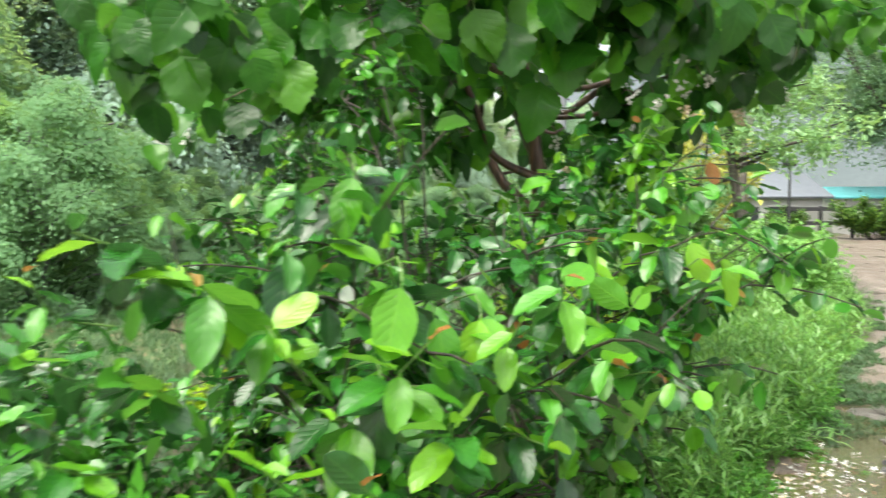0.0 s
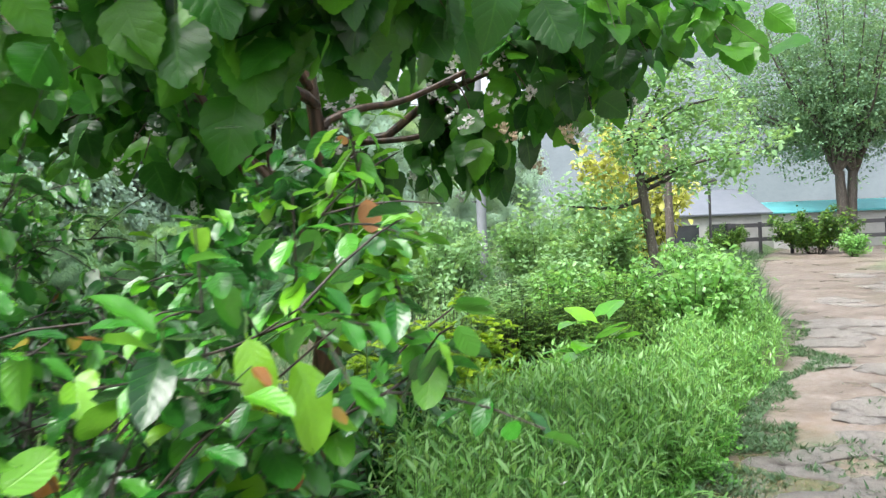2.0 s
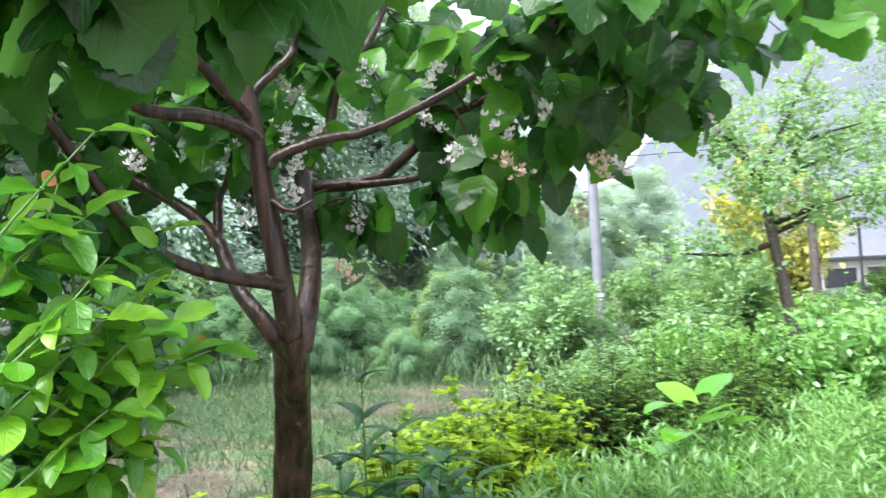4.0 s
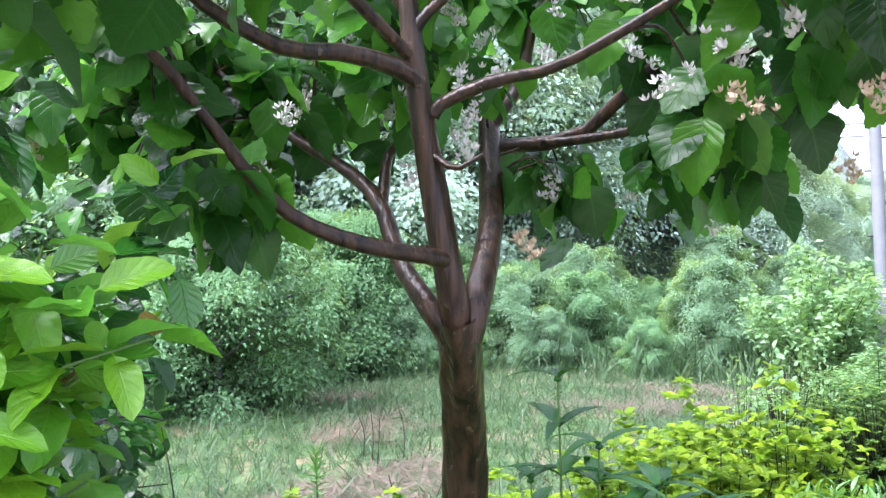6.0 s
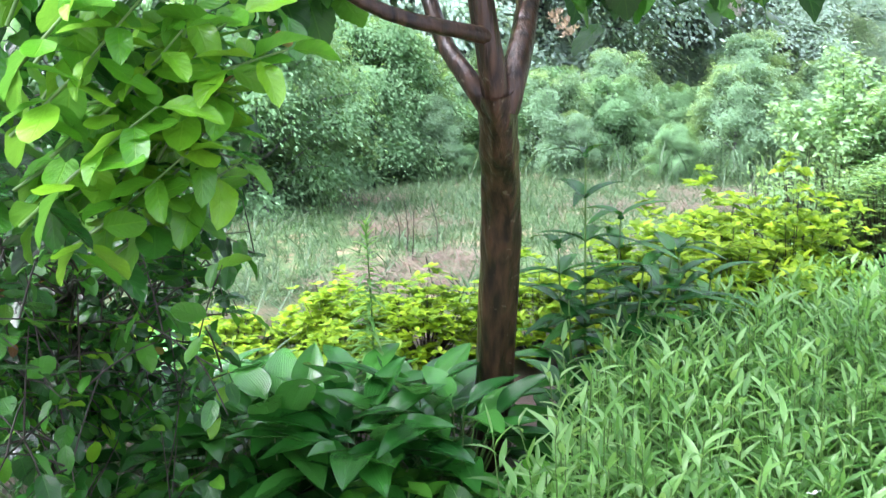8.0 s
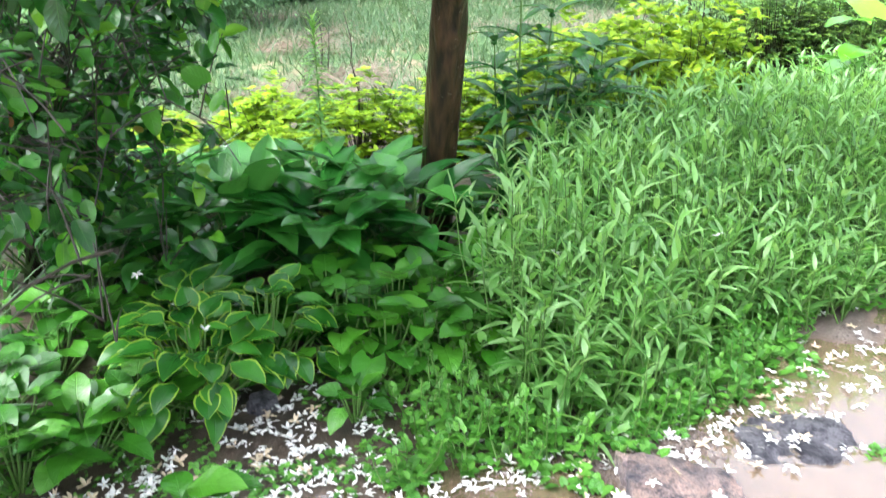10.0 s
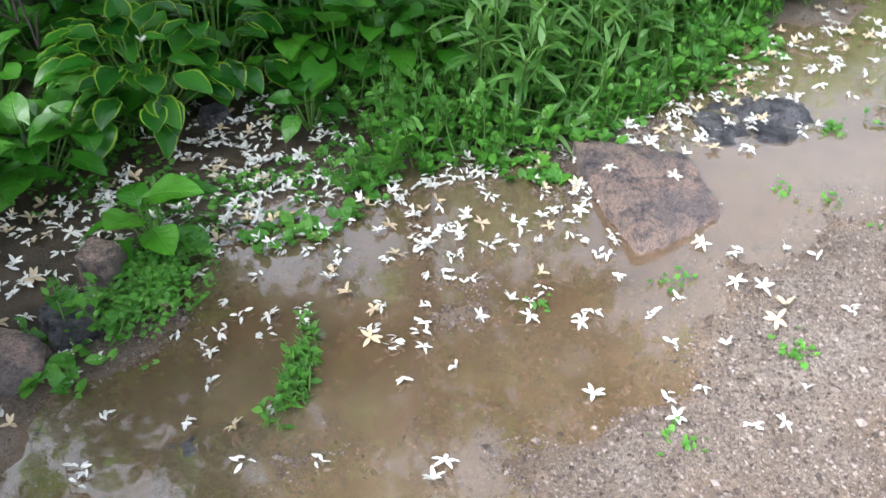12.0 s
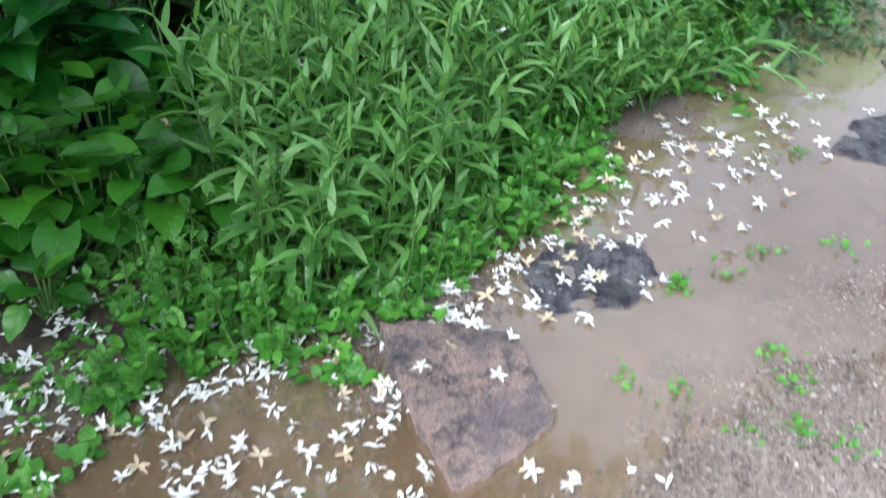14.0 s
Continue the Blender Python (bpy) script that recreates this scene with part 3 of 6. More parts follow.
    # unseen crown tips added above the view, to shade the hanging leaves in front
    tips += [(RNG.uniform(-1.3, 0.0), RNG.uniform(1.2, 2.0), RNG.uniform(2.28, 2.55)) for _ in range(26)]
    twigs, pos, way, ups, fl, front = [], [], [], [], [], []
    for k, tip in enumerate(np.array(tips)):
        d = np.linalg.norm((heads - tip) * (1, 1, 1.4), axis=1)
        root = heads[np.argmin(d)]
        mid = (root + tip) / 2 + (0, 0, 0.12) + RNG.normal(size=3) * 0.05
        P = curve([root, mid, tip], 9)
        twigs.append(tube(P - o, np.linspace(0.006, 0.002, 9) * (0.5 if tip[1] < 2.2 else 1.0), 5))
        count = 10 if k < hanging else 15
        for t in np.linspace(0.72 if k < len(skirt) else 0.5 if k < hanging else 0.35, 1.0, count):
            p = P[min(8, int(t * 8))] + RNG.normal(size=3) * (0.05, 0.05, 0.03)
            away = RNG.normal(size=3) * (1, 1, 0.25)
            hang = RNG.uniform(0.8, 2.4) if k < len(skirt) else RNG.uniform(0.2, 1.5) if k < hanging else RNG.uniform(0.0, 0.8)
            w = unit(away) + np.array((0, 0, -hang))
            front.append(k < 12), pos.append(p), way.append(w), ups.append((RNG.normal() * 0.5, RNG.normal() * 0.5 - (1.3 if k < len(skirt) else 0.3 if k < hanging else 0), 1.0))
        if tip[1] > 2.55 and k < hanging + 34:
            for s in ((5, 8)[k % 2],) if k % 3 else ():
                fl.append(P[s] + RNG.normal(size=3) * 0.03 + (0, 0, -0.02))
    pos, way, ups = np.array(pos), np.array(way), np.array(ups)
    size = RNG.uniform(0.11, 0.17, len(pos)) * np.where(np.array(front), 1.15, 1.0)
    part("twig_mass", (lambda a: quad_mesh("twigs", a[0], a[1], M_BARK, a[2]))(joined(twigs)), tree, kind="stuff")
    leafy("crown", SNOWBELL, frames(pos - o, way, ups, size), M_SNOWBELL, tree, 300, "dense round dark green leaves", nearest=(0.1 - o[0], 1.6 - o[1], 1.7 - o[2]))
    # the largest leaves hang singly at the front of the crown
    hung = [quad_mesh("leaf", V, Q, M_SNOWBELL, UV) for V, Q, UV in SNOWBELL]
    for k, (x, y, z, s, turn) in enumerate([(-0.43, 1.69, 1.92, 0.2, 5), (-0.46, 1.8, 1.79, 0.2, -12), (-0.19, 1.7, 1.97, 0.19, 10), (0.22, 1.68, 2.08, 0.18, -10), (0.03, 1.72, 2.06, 0.19, 15), (-0.3, 1.75, 2.03, 0.18, -20), (-0.6, 1.72, 1.97, 0.19, 0),
                                            (0.12, 1.75, 2.0, 0.16, 30), (-0.72, 1.7, 2.0, 0.18, 20), (-0.05, 1.66, 1.99, 0.15, -25), (-1.32, 1.58, 1.8, 0.17, 10), (-1.48, 1.6, 1.86, 0.18, -15), (-1.62, 1.6, 1.8, 0.17, 15), (-1.2, 1.62, 1.88, 0.16, -5), (0.36, 1.72, 2.04, 0.16, 20)]):
        a = radians(turn)
        w = np.array((math.sin(a), -0.25, -1.0))
        part("leaf", hung[k % 4], tree, m=Matrix(frames(np.array([(x, y, z)]) - o, w[None], np.array([(0.3 * math.sin(3 * k), -1.0, 0.35)]), [s])[0].tolist()))
        V, Q, UV = tube(curve([(x - o[0], y - o[1], z - o[2]), (x - o[0], y + 0.03 - o[1], z + 0.05 - o[2]), (x - o[0], y + 0.12 - o[1], z + 0.09 - o[2])], 5), np.full(5, 0.0018), 4)
        part("leaf_stalk", quad_mesh("leaf_stalk", V, Q, M_STEM, UV), tree)
    # hanging flower clusters
    petal = blade(3, THREE, oval(0.26, 0.05, 0.8), 0.5, 0.25)
    star = joined([(petal[0] @ np.array(Matrix.Rotation(radians(72 * k), 3, "Z") @ Matrix.Rotation(radians(35), 3, "Y")).T, petal[1], petal[2]) for k in range(5)])
    fl += [np.array(p) for p in [(0.06, 3.1, 2.02), (-0.04, 3.1, 2.02), (-0.03, 3.1, 1.83), (0.45, 2.75, 2.11), (0.58, 2.75, 1.96), (0.6, 2.75, 1.84), (0.87, 2.75, 1.83), (0.52, 2.75, 1.89), (0.23, 3.1, 2.21), (-0.6, 3.1, 2.18), (0.76, 2.75, 2.01), (0.39, 3.1, 2.06), (0.11, 3.1, 1.57), (0.03, 3.1, 1.94), (-0.48, 3.1, 1.97), (0.18, 3.1, 2.05), (-0.17, 3.1, 1.76)]]
    for p in fl:
        n = int(RNG.integers(10, 18))
        s = np.linspace(0, 1, n)
        lean = RNG.normal(size=2) * 0.04
        P = np.stack([p[0] + lean[0] * s + RNG.normal(size=n) * 0.015, p[1] + lean[1] * s + RNG.normal(size=n) * 0.015, p[2] - 0.07 * s], -1)
        w = RNG.normal(size=(n, 3)) * (1, 1, 0.4)
        M = frames(P - o, w, np.tile((0, 0, -1.0), (n, 1)) + RNG.normal(size=(n, 3)) * 0.4, RNG.uniform(0.014, 0.021, n))
        V, Q, UV = spread([star], M)
        part("blossom", quad_mesh("blossom", V, Q, M_PETAL_OLD if RNG.uniform() < 0.1 else M_PETAL, UV), tree, "white hanging blossom")
    return tree


build_snowbell()


# ---- glossy shrubs beside the track ----
def open_side(p, slack=0.0):
    """Where the shrubs may grow: they leave the view to the tree free."""
    x, y, z = np.moveaxis(np.asarray(p, float), -1, 0)
    ok = (y < 1.3) | (x < 0.41 - 0.51 * (y - 0.74) + slack)
    return ok & ((z > 1.15) | (y < 1.3) | (x < 0.15 - 0.36 * (y - 0.42) + slack))


def free_of_path(p):
    """The walker's way is kept clear of leaves and stems."""
    p = np.asarray(p, float)
    clear = (np.hypot(p[:, 0] + 1.43, p[:, 1] + 0.93) > 1.02) & (np.hypot(p[:, 0] + 1.05, p[:, 1] + 0.68) > 0.72)
    for ex, ey, far in ((0.25, 0.45, 0.85), (0.35, 0.85, 0.7)):
        dx, dy = p[:, 0] - ex, p[:, 1] - ey
        clear &= ~((np.hypot(dx, dy) < far) & (np.arctan2(-dx, dy) < radians(46)))
    return clear & ~((np.hypot(p[:, 0] - 0.33, p[:, 1] - 0.86) < 0.9) & (p[:, 1] > 1.1))


def shoots(shrub, tips, size, count=8, fresh=0.34):
    """Young shoots that stand out of a shrub, with large leaves set all round them."""
    o = np.array(shrub.location)
    kinds = [[quad_mesh("shoot_leaf", V, Q, m, UV) for V, Q, UV in PLUM] for m in (M_PLUM, M_PLUM_YOUNG, M_PLUM_ORANGE)]
    for tip in np.array(tips, float):
        back = unit(o + (0, 0, 0.9) - tip)
        root = tip + back * 0.17 + (0, 0, -0.05)
        P = curve([root, (root + tip) / 2 + RNG.normal(size=3) * 0.02, tip], 7)
        V, Q, UV = tube(P - o, np.linspace(0.0024, 0.0013, 7), 5)
        part("shoot_stem", quad_mesh("shoot_stem", V, Q, M_STEM, UV), shrub)
        for k in range(count):
            p = P[min(6, int(1.5 + 5.4 * k / count))]
            a = k * 2.4 + RNG.uniform(0, 0.6)
            out = np.array((math.cos(a), math.sin(a), 0.0))
            w = out * RNG.uniform(0.5, 1.0) + (0, 0, RNG.uniform(-1.0, 0.1) + 0.9 * (k / count) ** 3)
            up = out * RNG.uniform(0.2, 0.9) + (0, 0, 0.8) + RNG.normal(size=3) * 0.25
            mesh = kinds[2 if k == count - 1 and RNG.uniform() < 0.3 else 1 if RNG.uniform() < fresh + 0.4 * k / count else 0][k % 3]
            s = size * RNG.uniform(0.75, 1.15) * (0.45 if k == count - 1 else 1)
            part("shoot_leaf", mesh, shrub, m=Matrix(frames((p - o)[None], w[None], up[None], [s])[0].tolist()))


def build_shrub(label, base, tips, leaves, pieces, near, lowest, leaf_size=(0.05, 0.09)):
    base = np.array(base, float)
    shrub = thing("shrub", label, "shrub", tuple(base))
    stems, twigs = [], []
    pos, way, ups, young = [], [], [], []
    forks = [base + (RNG.normal() * 0.05, RNG.normal() * 0.05, 0.25 + 0.08 * k) for k in range(4)]
    tips = [q for q in tips if open_side(q, 0.06)]
    for k, tip in enumerate(np.array(tips, float)):
        f = forks[k % 4]
        mid = f * 0.45 + tip * 0.55 + np.array((0, 0, 0.14)) + RNG.normal(size=3) * 0.10
        P = curve([base + (0, 0, -0.05), f, mid, tip], 16)
        P[3:] += np.cumsum(RNG.normal(size=(13, 3)) * 0.012, axis=0)
        if not free_of_path(P[5:]).all() or ((P[5:, 0] > -0.6) & (P[5:, 1] > 1.15) & (base[1] < 2)).any():
            pass
        elif k < 10:
            part("stem", (lambda a: quad_mesh("stem", a[0], a[1], M_TWIG, a[2]))(tube(P - base, np.linspace(0.0065, 0.0015, 16), 7, 0.05)), shrub)
        else:
            twigs.append(tube(P[7:] - base, np.linspace(0.0038, 0.0016, 9), 5))
        for s in range(13):
            at = P[int(RNG.integers(5, 16))]
            d = unit(tip - base) * 0.3 + RNG.normal(size=3) * (0.7, 0.7, 0.55) + (0, 0, 0.2)
            end = at + unit(d) * RNG.uniform(0.10, 0.26)
            if end[2] < lowest or not open_side(end, 0.03):
                continue
            if base[1] > 2 or end[0] < -0.6 or end[1] < 1.1:
                twigs.append(tube(curve([at - base, (at + end) / 2 - base + (0, 0, 0.015), end - base], 4), np.linspace(0.0026, 0.0014, 4), 4))
            for t in np.linspace(0.15, 1, leaves):
                p = at + (end - at) * t + RNG.normal(size=3) * 0.012
                a = RNG.uniform(0, 6.28)
                out = np.array((math.cos(a), math.sin(a), 0.0))
                w = unit(d) * 0.35 + out * RNG.uniform(0.5, 1.0) + (0, 0, RNG.uniform(-1.1, 0.15))
                pos.append(p), way.append(w), ups.append(out * RNG.uniform(0.2, 0.9) + (0, 0, 0.8) + RNG.normal(size=3) * 0.25), young.append(t > 0.8 and RNG.uniform() < 0.4)
    pos, way, ups, young = np.array(pos), np.array(way), np.array(ups), np.array(young)
    clear = free_of_path(pos)
    clear &= open_side(pos) & ~((pos[:, 2] < 1.15) & (pos[:, 1] > 1.25) & (pos[:, 0] > -0.95) & (base[1] < 2))
    low = np.where(base[1] > 2, 1.05, 1.25)
    clear &= (pos[:, 2] > low) | (pos[:, 1] < 1.3) | (RNG.uniform(size=len(pos)) < 0.5)
    pos, way, ups, young = pos[clear], way[clear], ups[clear], young[clear]
    M = frames(pos - base, way, ups, RNG.uniform(*leaf_size, len(pos)))
    part("twig_mass", (lambda a: quad_mesh("twigs", a[0], a[1], M_TWIG, a[2]))(joined(twigs)), shrub, kind="stuff")
    near = np.array(near) - base
    leafy("foliage", PLUM, M[~young], M_PLUM, shrub, pieces, "glossy wet green leaves", nearest=near)
    yo = M[young]
    half = len(yo) * 14 // 15
    yo[half:, :3, :3] *= 0.6
    leafy("young_foliage", PLUM, yo[:half], M_PLUM_YOUNG, shrub, 40 if pieces else 0, "yellow-green young leaves", nearest=near)
    leafy("bronze_foliage", PLUM, yo[half:], M_PLUM_ORANGE, shrub, 20 if pieces else 0, "orange young leaves", nearest=near)
    return shrub


def shrub_tips(n, centre, radii, low, extra):
    out = list(extra)
    while len(out) < n:
        v = unit(RNG.normal(size=3)) * RNG.uniform(0.55, 1.0)
        p = np.array(centre) + v * radii
        if p[2] > low and not (p[0] > -0.2 and p[1] < 1.35) and not (low > 0.5 and p[2] > 1.3 and p[0] > -0.98):
            out.append(tuple(p))
    return out


tall_shrub = build_shrub("tall glossy green shrub with orange young shoots", (-1.05, 1.2, 0.0),
            shrub_tips(76, (-0.95, 1.1, 1.0), (0.68, 0.8, 0.55), 0.6, [(-0.5, 0.7, 1.25), (-0.44, 0.7, 1.2), (-0.325, 1.04, 1.37), (-0.23, 0.77, 1.19), (-0.29, 1.01, 1.45), (-1.27, 0.36, 1.35), (-1.31, 0.2, 1.24), (-0.38, 0.67, 1.27), (-0.67, 1.1, 1.03), (-0.1, 1.5, 1.42), (-0.12, 1.75, 1.45), (-1.0, 0.15, 1.1), (-1.6, 0.5, 1.2), (0.0, 1.25, 1.6), (-0.19, 1.52, 1.45), (-0.12, 1.56, 1.4), (-0.08, 1.64, 1.45), (-0.15, 1.53, 1.32), (-0.11, 1.62, 1.5), (-0.18, 1.58, 1.53), (-0.1, 1.68, 1.35), (-0.17, 1.47, 1.55), (-0.13, 1.6, 1.31), (-0.3, 1.55, 1.5), (-0.29, 1.69, 1.32), (-0.51, 1.76, 1.19), (-0.43, 1.46, 1.22), (-1.0, 1.4, 1.75), (-1.15, 1.5, 1.85), (-1.05, 1.5, 1.95), (-1.2, 1.45, 1.65), (-1.1, 1.6, 2.05), (-0.98, 1.5, 1.6), (-1.3, 1.5, 1.5), (-0.7, 0.5, 1.0), (-0.5, 0.8, 0.85), (-0.9, 0.4, 0.8)]),
            8, 180, (-0.9, 0.0, 1.25), 0.5, (0.048, 0.08))
shoots(tall_shrub, [(-1.63, 0.12, 1.33), (-1.4, 0.1, 1.2), (-1.21, 0.09, 1.19), (-1.42, 0.07, 1.05), (-1.3, 0.06, 1.02), (-1.19, 0.07, 1.09), (-1.5, 0.12, 1.28), (-1.05, 0.2, 1.2), (-0.95, 0.3, 1.25), (-1.6, 0.2, 1.15), (-0.85, 0.35, 1.1), (-1.0, 0.25, 1.0), (-1.25, 0.25, 1.3), (-0.5, 0.68, 1.25), (-0.6, 0.6, 1.32), (-0.4, 0.72, 1.18), (-0.33, 1.0, 1.38), (-0.27, 0.85, 1.2), (-1.5, 0.1, 0.95), (-1.15, 0.15, 0.9), (-1.35, 0.14, 1.1), (-0.75, 0.45, 1.2), (-0.7, 0.5, 1.05), (-0.45, 0.8, 1.05)], 0.09, 11, 0.22)
shoots(tall_shrub, [(-1.75, 0.35, 1.15), (-1.85, 0.5, 1.0), (-1.8, 0.6, 1.25), (-1.7, 0.3, 0.9), (-1.95, 0.7, 1.1), (-1.72, 0.28, 1.02), (-1.62, 0.22, 0.85), (-1.9, 0.55, 0.85)], 0.075, 11, 0.0)
shoots(tall_shrub, [(-0.16, 1.49, 1.69), (-0.22, 1.53, 1.63), (-0.18, 1.5, 1.58), (-0.15, 1.5, 1.53), (-0.13, 1.55, 1.48), (-0.09, 1.56, 1.44), (-0.15, 1.46, 1.45), (-0.13, 1.5, 1.42), (-0.1, 1.56, 1.37), (-0.15, 1.47, 1.34), (-0.08, 1.56, 1.39), (-0.14, 1.51, 1.29), (-0.13, 1.56, 1.31), (-0.16, 1.45, 1.5), (-0.04, 1.57, 1.4), (-0.16, 1.57, 1.36), (-0.21, 1.54, 1.38), (-0.13, 1.61, 1.27), (-0.2, 1.58, 1.49), (-0.16, 1.62, 1.42)], 0.068, 15, 0.8)
for k, (x, y, z, size, hue) in enumerate([(-0.326, 1.03, 1.4, 0.085, 1), (-0.444, 0.697, 1.26, 0.13, 1), (-0.234, 0.767, 1.24, 0.09, 1), (-0.504, 0.711, 1.29, 0.1, 1), (-0.69, 1.127, 1.09, 0.085, 1), (-1.233, 0.156, 1.26, 0.11, 1),
                                          (-0.814, 0.99, 1.09, 0.075, 2), (-1.255, 0.208, 1.11, 0.11, 0), (-1.376, 0.264, 1.29, 0.11, 0), (-1.134, 0.416, 1.13, 0.1, 0), (-1.276, 0.314, 1.41, 0.1, 1), (-0.28, 1.02, 1.48, 0.07, 2), (-1.16, 0.3, 1.2, 0.11, 1), (-1.08, 0.32, 1.19, 0.1, 1)]):
    # single large leaves hanging at the shrub's front
    V, Q, UV = PLUM[k % 3]
    at = np.array([(x, y, z)]) - np.array(tall_shrub.location)
    m = frames(at, np.array([(0.35 * math.sin(2.3 * k), -0.35, -1.0)]), np.array([(0.4 * math.sin(1.7 * k), -1.0, 0.55)]), [size])[0]
    part("shoot_leaf", quad_mesh("shoot_leaf", V, Q, (M_PLUM, M_PLUM_YOUNG, M_PLUM_ORANGE)[hue], UV), tall_shrub, m=Matrix(m.tolist()))
    V, Q, UV = tube(curve([at[0], at[0] + (0, 0.04, 0.03), at[0] + (-0.03, 0.14, 0.0)], 5), np.full(5, 0.0016), 4)
    part("shoot_stem", quad_mesh("shoot_stem", V, Q, M_STEM, UV), tall_shrub)
build_shrub("branching glossy green shrub at the edge of the bed", (-1.5, 2.9, 0.05),
            shrub_tips(60, (-1.15, 2.45, 1.0), (0.62, 0.7, 0.8), 0.4, [(-0.75, 2.45, 0.98), (-0.72, 2.23, 1.2), (-0.75, 2.12, 0.8), (-0.87, 1.95, 0.6), (-0.5, 2.14, 0.88), (-0.6, 1.95, 1.2), (-0.5, 2.2, 1.35), (-0.55, 2.35, 1.1), (-0.43, 2.08, 1.21), (-0.61, 2.38, 0.89), (-0.79, 1.99, 0.93), (-0.77, 2.29, 0.97), (-0.62, 2.25, 1.17), (-0.82, 2.03, 0.65), (-0.72, 1.8, 0.7), (-0.95, 2.3, 0.45), (-1.05, 2.5, 0.4), (-0.9, 2.55, 0.5), (-1.15, 2.35, 0.42), (-1.0, 2.7, 0.45), (-1.2, 2.6, 0.35), (-0.85, 2.4, 0.38)]),
            8, 200, (0, 1, 1), 0.16)


# ---- the bed ----
def scatter_bed(n, box, keep):
    """n places on the ground in a box, where keep(x, y) holds."""
    out = np.zeros((0, 2))
    while len(out) < n:
        p = RNG.uniform((box[0], box[1]), (box[2], box[3]), (n * 2, 2))
        out = np.concatenate([out, p[keep(p[:, 0], p[:, 1])]])
    out = out[:n]
    return np.column_stack([out, height(out[:, 0], out[:, 1])])


def weeds_here(x, y):
    d = off_road(x, y)
    left = np.interp(y, [2.0, 2.5, 3.3, 4.2, 5.0, 7.0, 9.0], [0.25, 0.12, 0.2, 0.75, 1.6, 3.6, 5.2])
    return (d > 0.05 + 0.06 * np.sin(x * 9)) & (x > left) & (d < 2.2)


def build_weeds(name, label, places, tall, shapes=LANCE, leaf=(0.06, 0.125), step=0.03, material=None):
    n = len(places)
    stems, pos, way, ups, size = [], [], [], [], []
    for p, h in zip(places, tall):
        lean = RNG.normal(size=2) * min(0.06, 0.25 * h)
        top = p + (lean[0], lean[1], h)
        P = curve([p, (p + top) / 2 + (lean[0] * 0.2, 0, 0), top], 4)
        stems.append(tube(P, np.linspace(0.0032, 0.0018, 4), 4))
        k = max(5, int(h / step))
        for i in range(k):
            t = 0.2 + 0.8 * (i + 1) / k
            q = p + (top - p) * t
            a = i * 2.4 + RNG.normal() * 0.4
            pos.append(q), way.append((math.cos(a), math.sin(a), 0.35 + 1.5 * t ** 4 + RNG.normal() * 0.3)), ups.append((-0.3 * math.cos(a), -0.3 * math.sin(a), 1.0))
            size.append(RNG.uniform(*leaf) * (1.0 - 0.3 * t ** 3))
    ob = thing(name, label, "weeds", kind="stuff")
    part("stems", (lambda a: quad_mesh("stems", a[0], a[1], M_STEM, a[2]))(joined(stems)), ob, kind="stuff")
    V, Q, UV = spread(shapes, frames(np.array(pos), np.array(way), np.array(ups) + RNG.normal(size=(len(pos), 3)) * 0.2, np.array(size)))
    part("leaves", quad_mesh("leaves", V, Q, material or M_WEED, UV), ob, kind="stuff")


pl = scatter_bed(1150, (0.1, 2.0, 2.6, 4.6), weeds_here)
build_weeds("weeds", "dense stand of tall narrow-leaved green weeds beside the track", pl, RNG.uniform(0.34, 0.56, len(pl)) * np.clip(0.45 + off_road(pl[:, 0], pl[:, 1]) * 1.6, 0.45, 1))
pl = scatter_bed(1100, (1.0, 3.5, 6.0, 8.6), weeds_here)
build_weeds("weeds", "tall green weeds running along the track", pl, RNG.uniform(0.36, 0.56, len(pl)) * np.clip(0.45 + off_road(pl[:, 0], pl[:, 1]) * 1.6, 0.45, 1))


# ---- background wood ----
def bough_lines(n, tall, width, low):
    """Boughs of a crown: rounded dome, each rising from the stem and drooping at its end."""
    out = []
    for k in range(n):
        t = low + (0.97 - low) * (k + RNG.uniform(0, 1)) / n
        a = k * 2.4 + RNG.normal() * 0.35
        reach = width * 0.5 * math.sqrt(max(0.08, 1 - (1.55 * t - 0.62) ** 2)) * RNG.uniform(0.7, 1.12)
        end = np.array((reach * math.cos(a), reach * math.sin(a), max(0.04, t) * tall))
        root = np.array((0.02 * end[0], 0.02 * end[1], tall * max(0.06, t - 0.22)))
        out.append(curve([root, root * 0.45 + end * 0.55 + (0, 0, 0.05 * tall), end], 9))
    return out


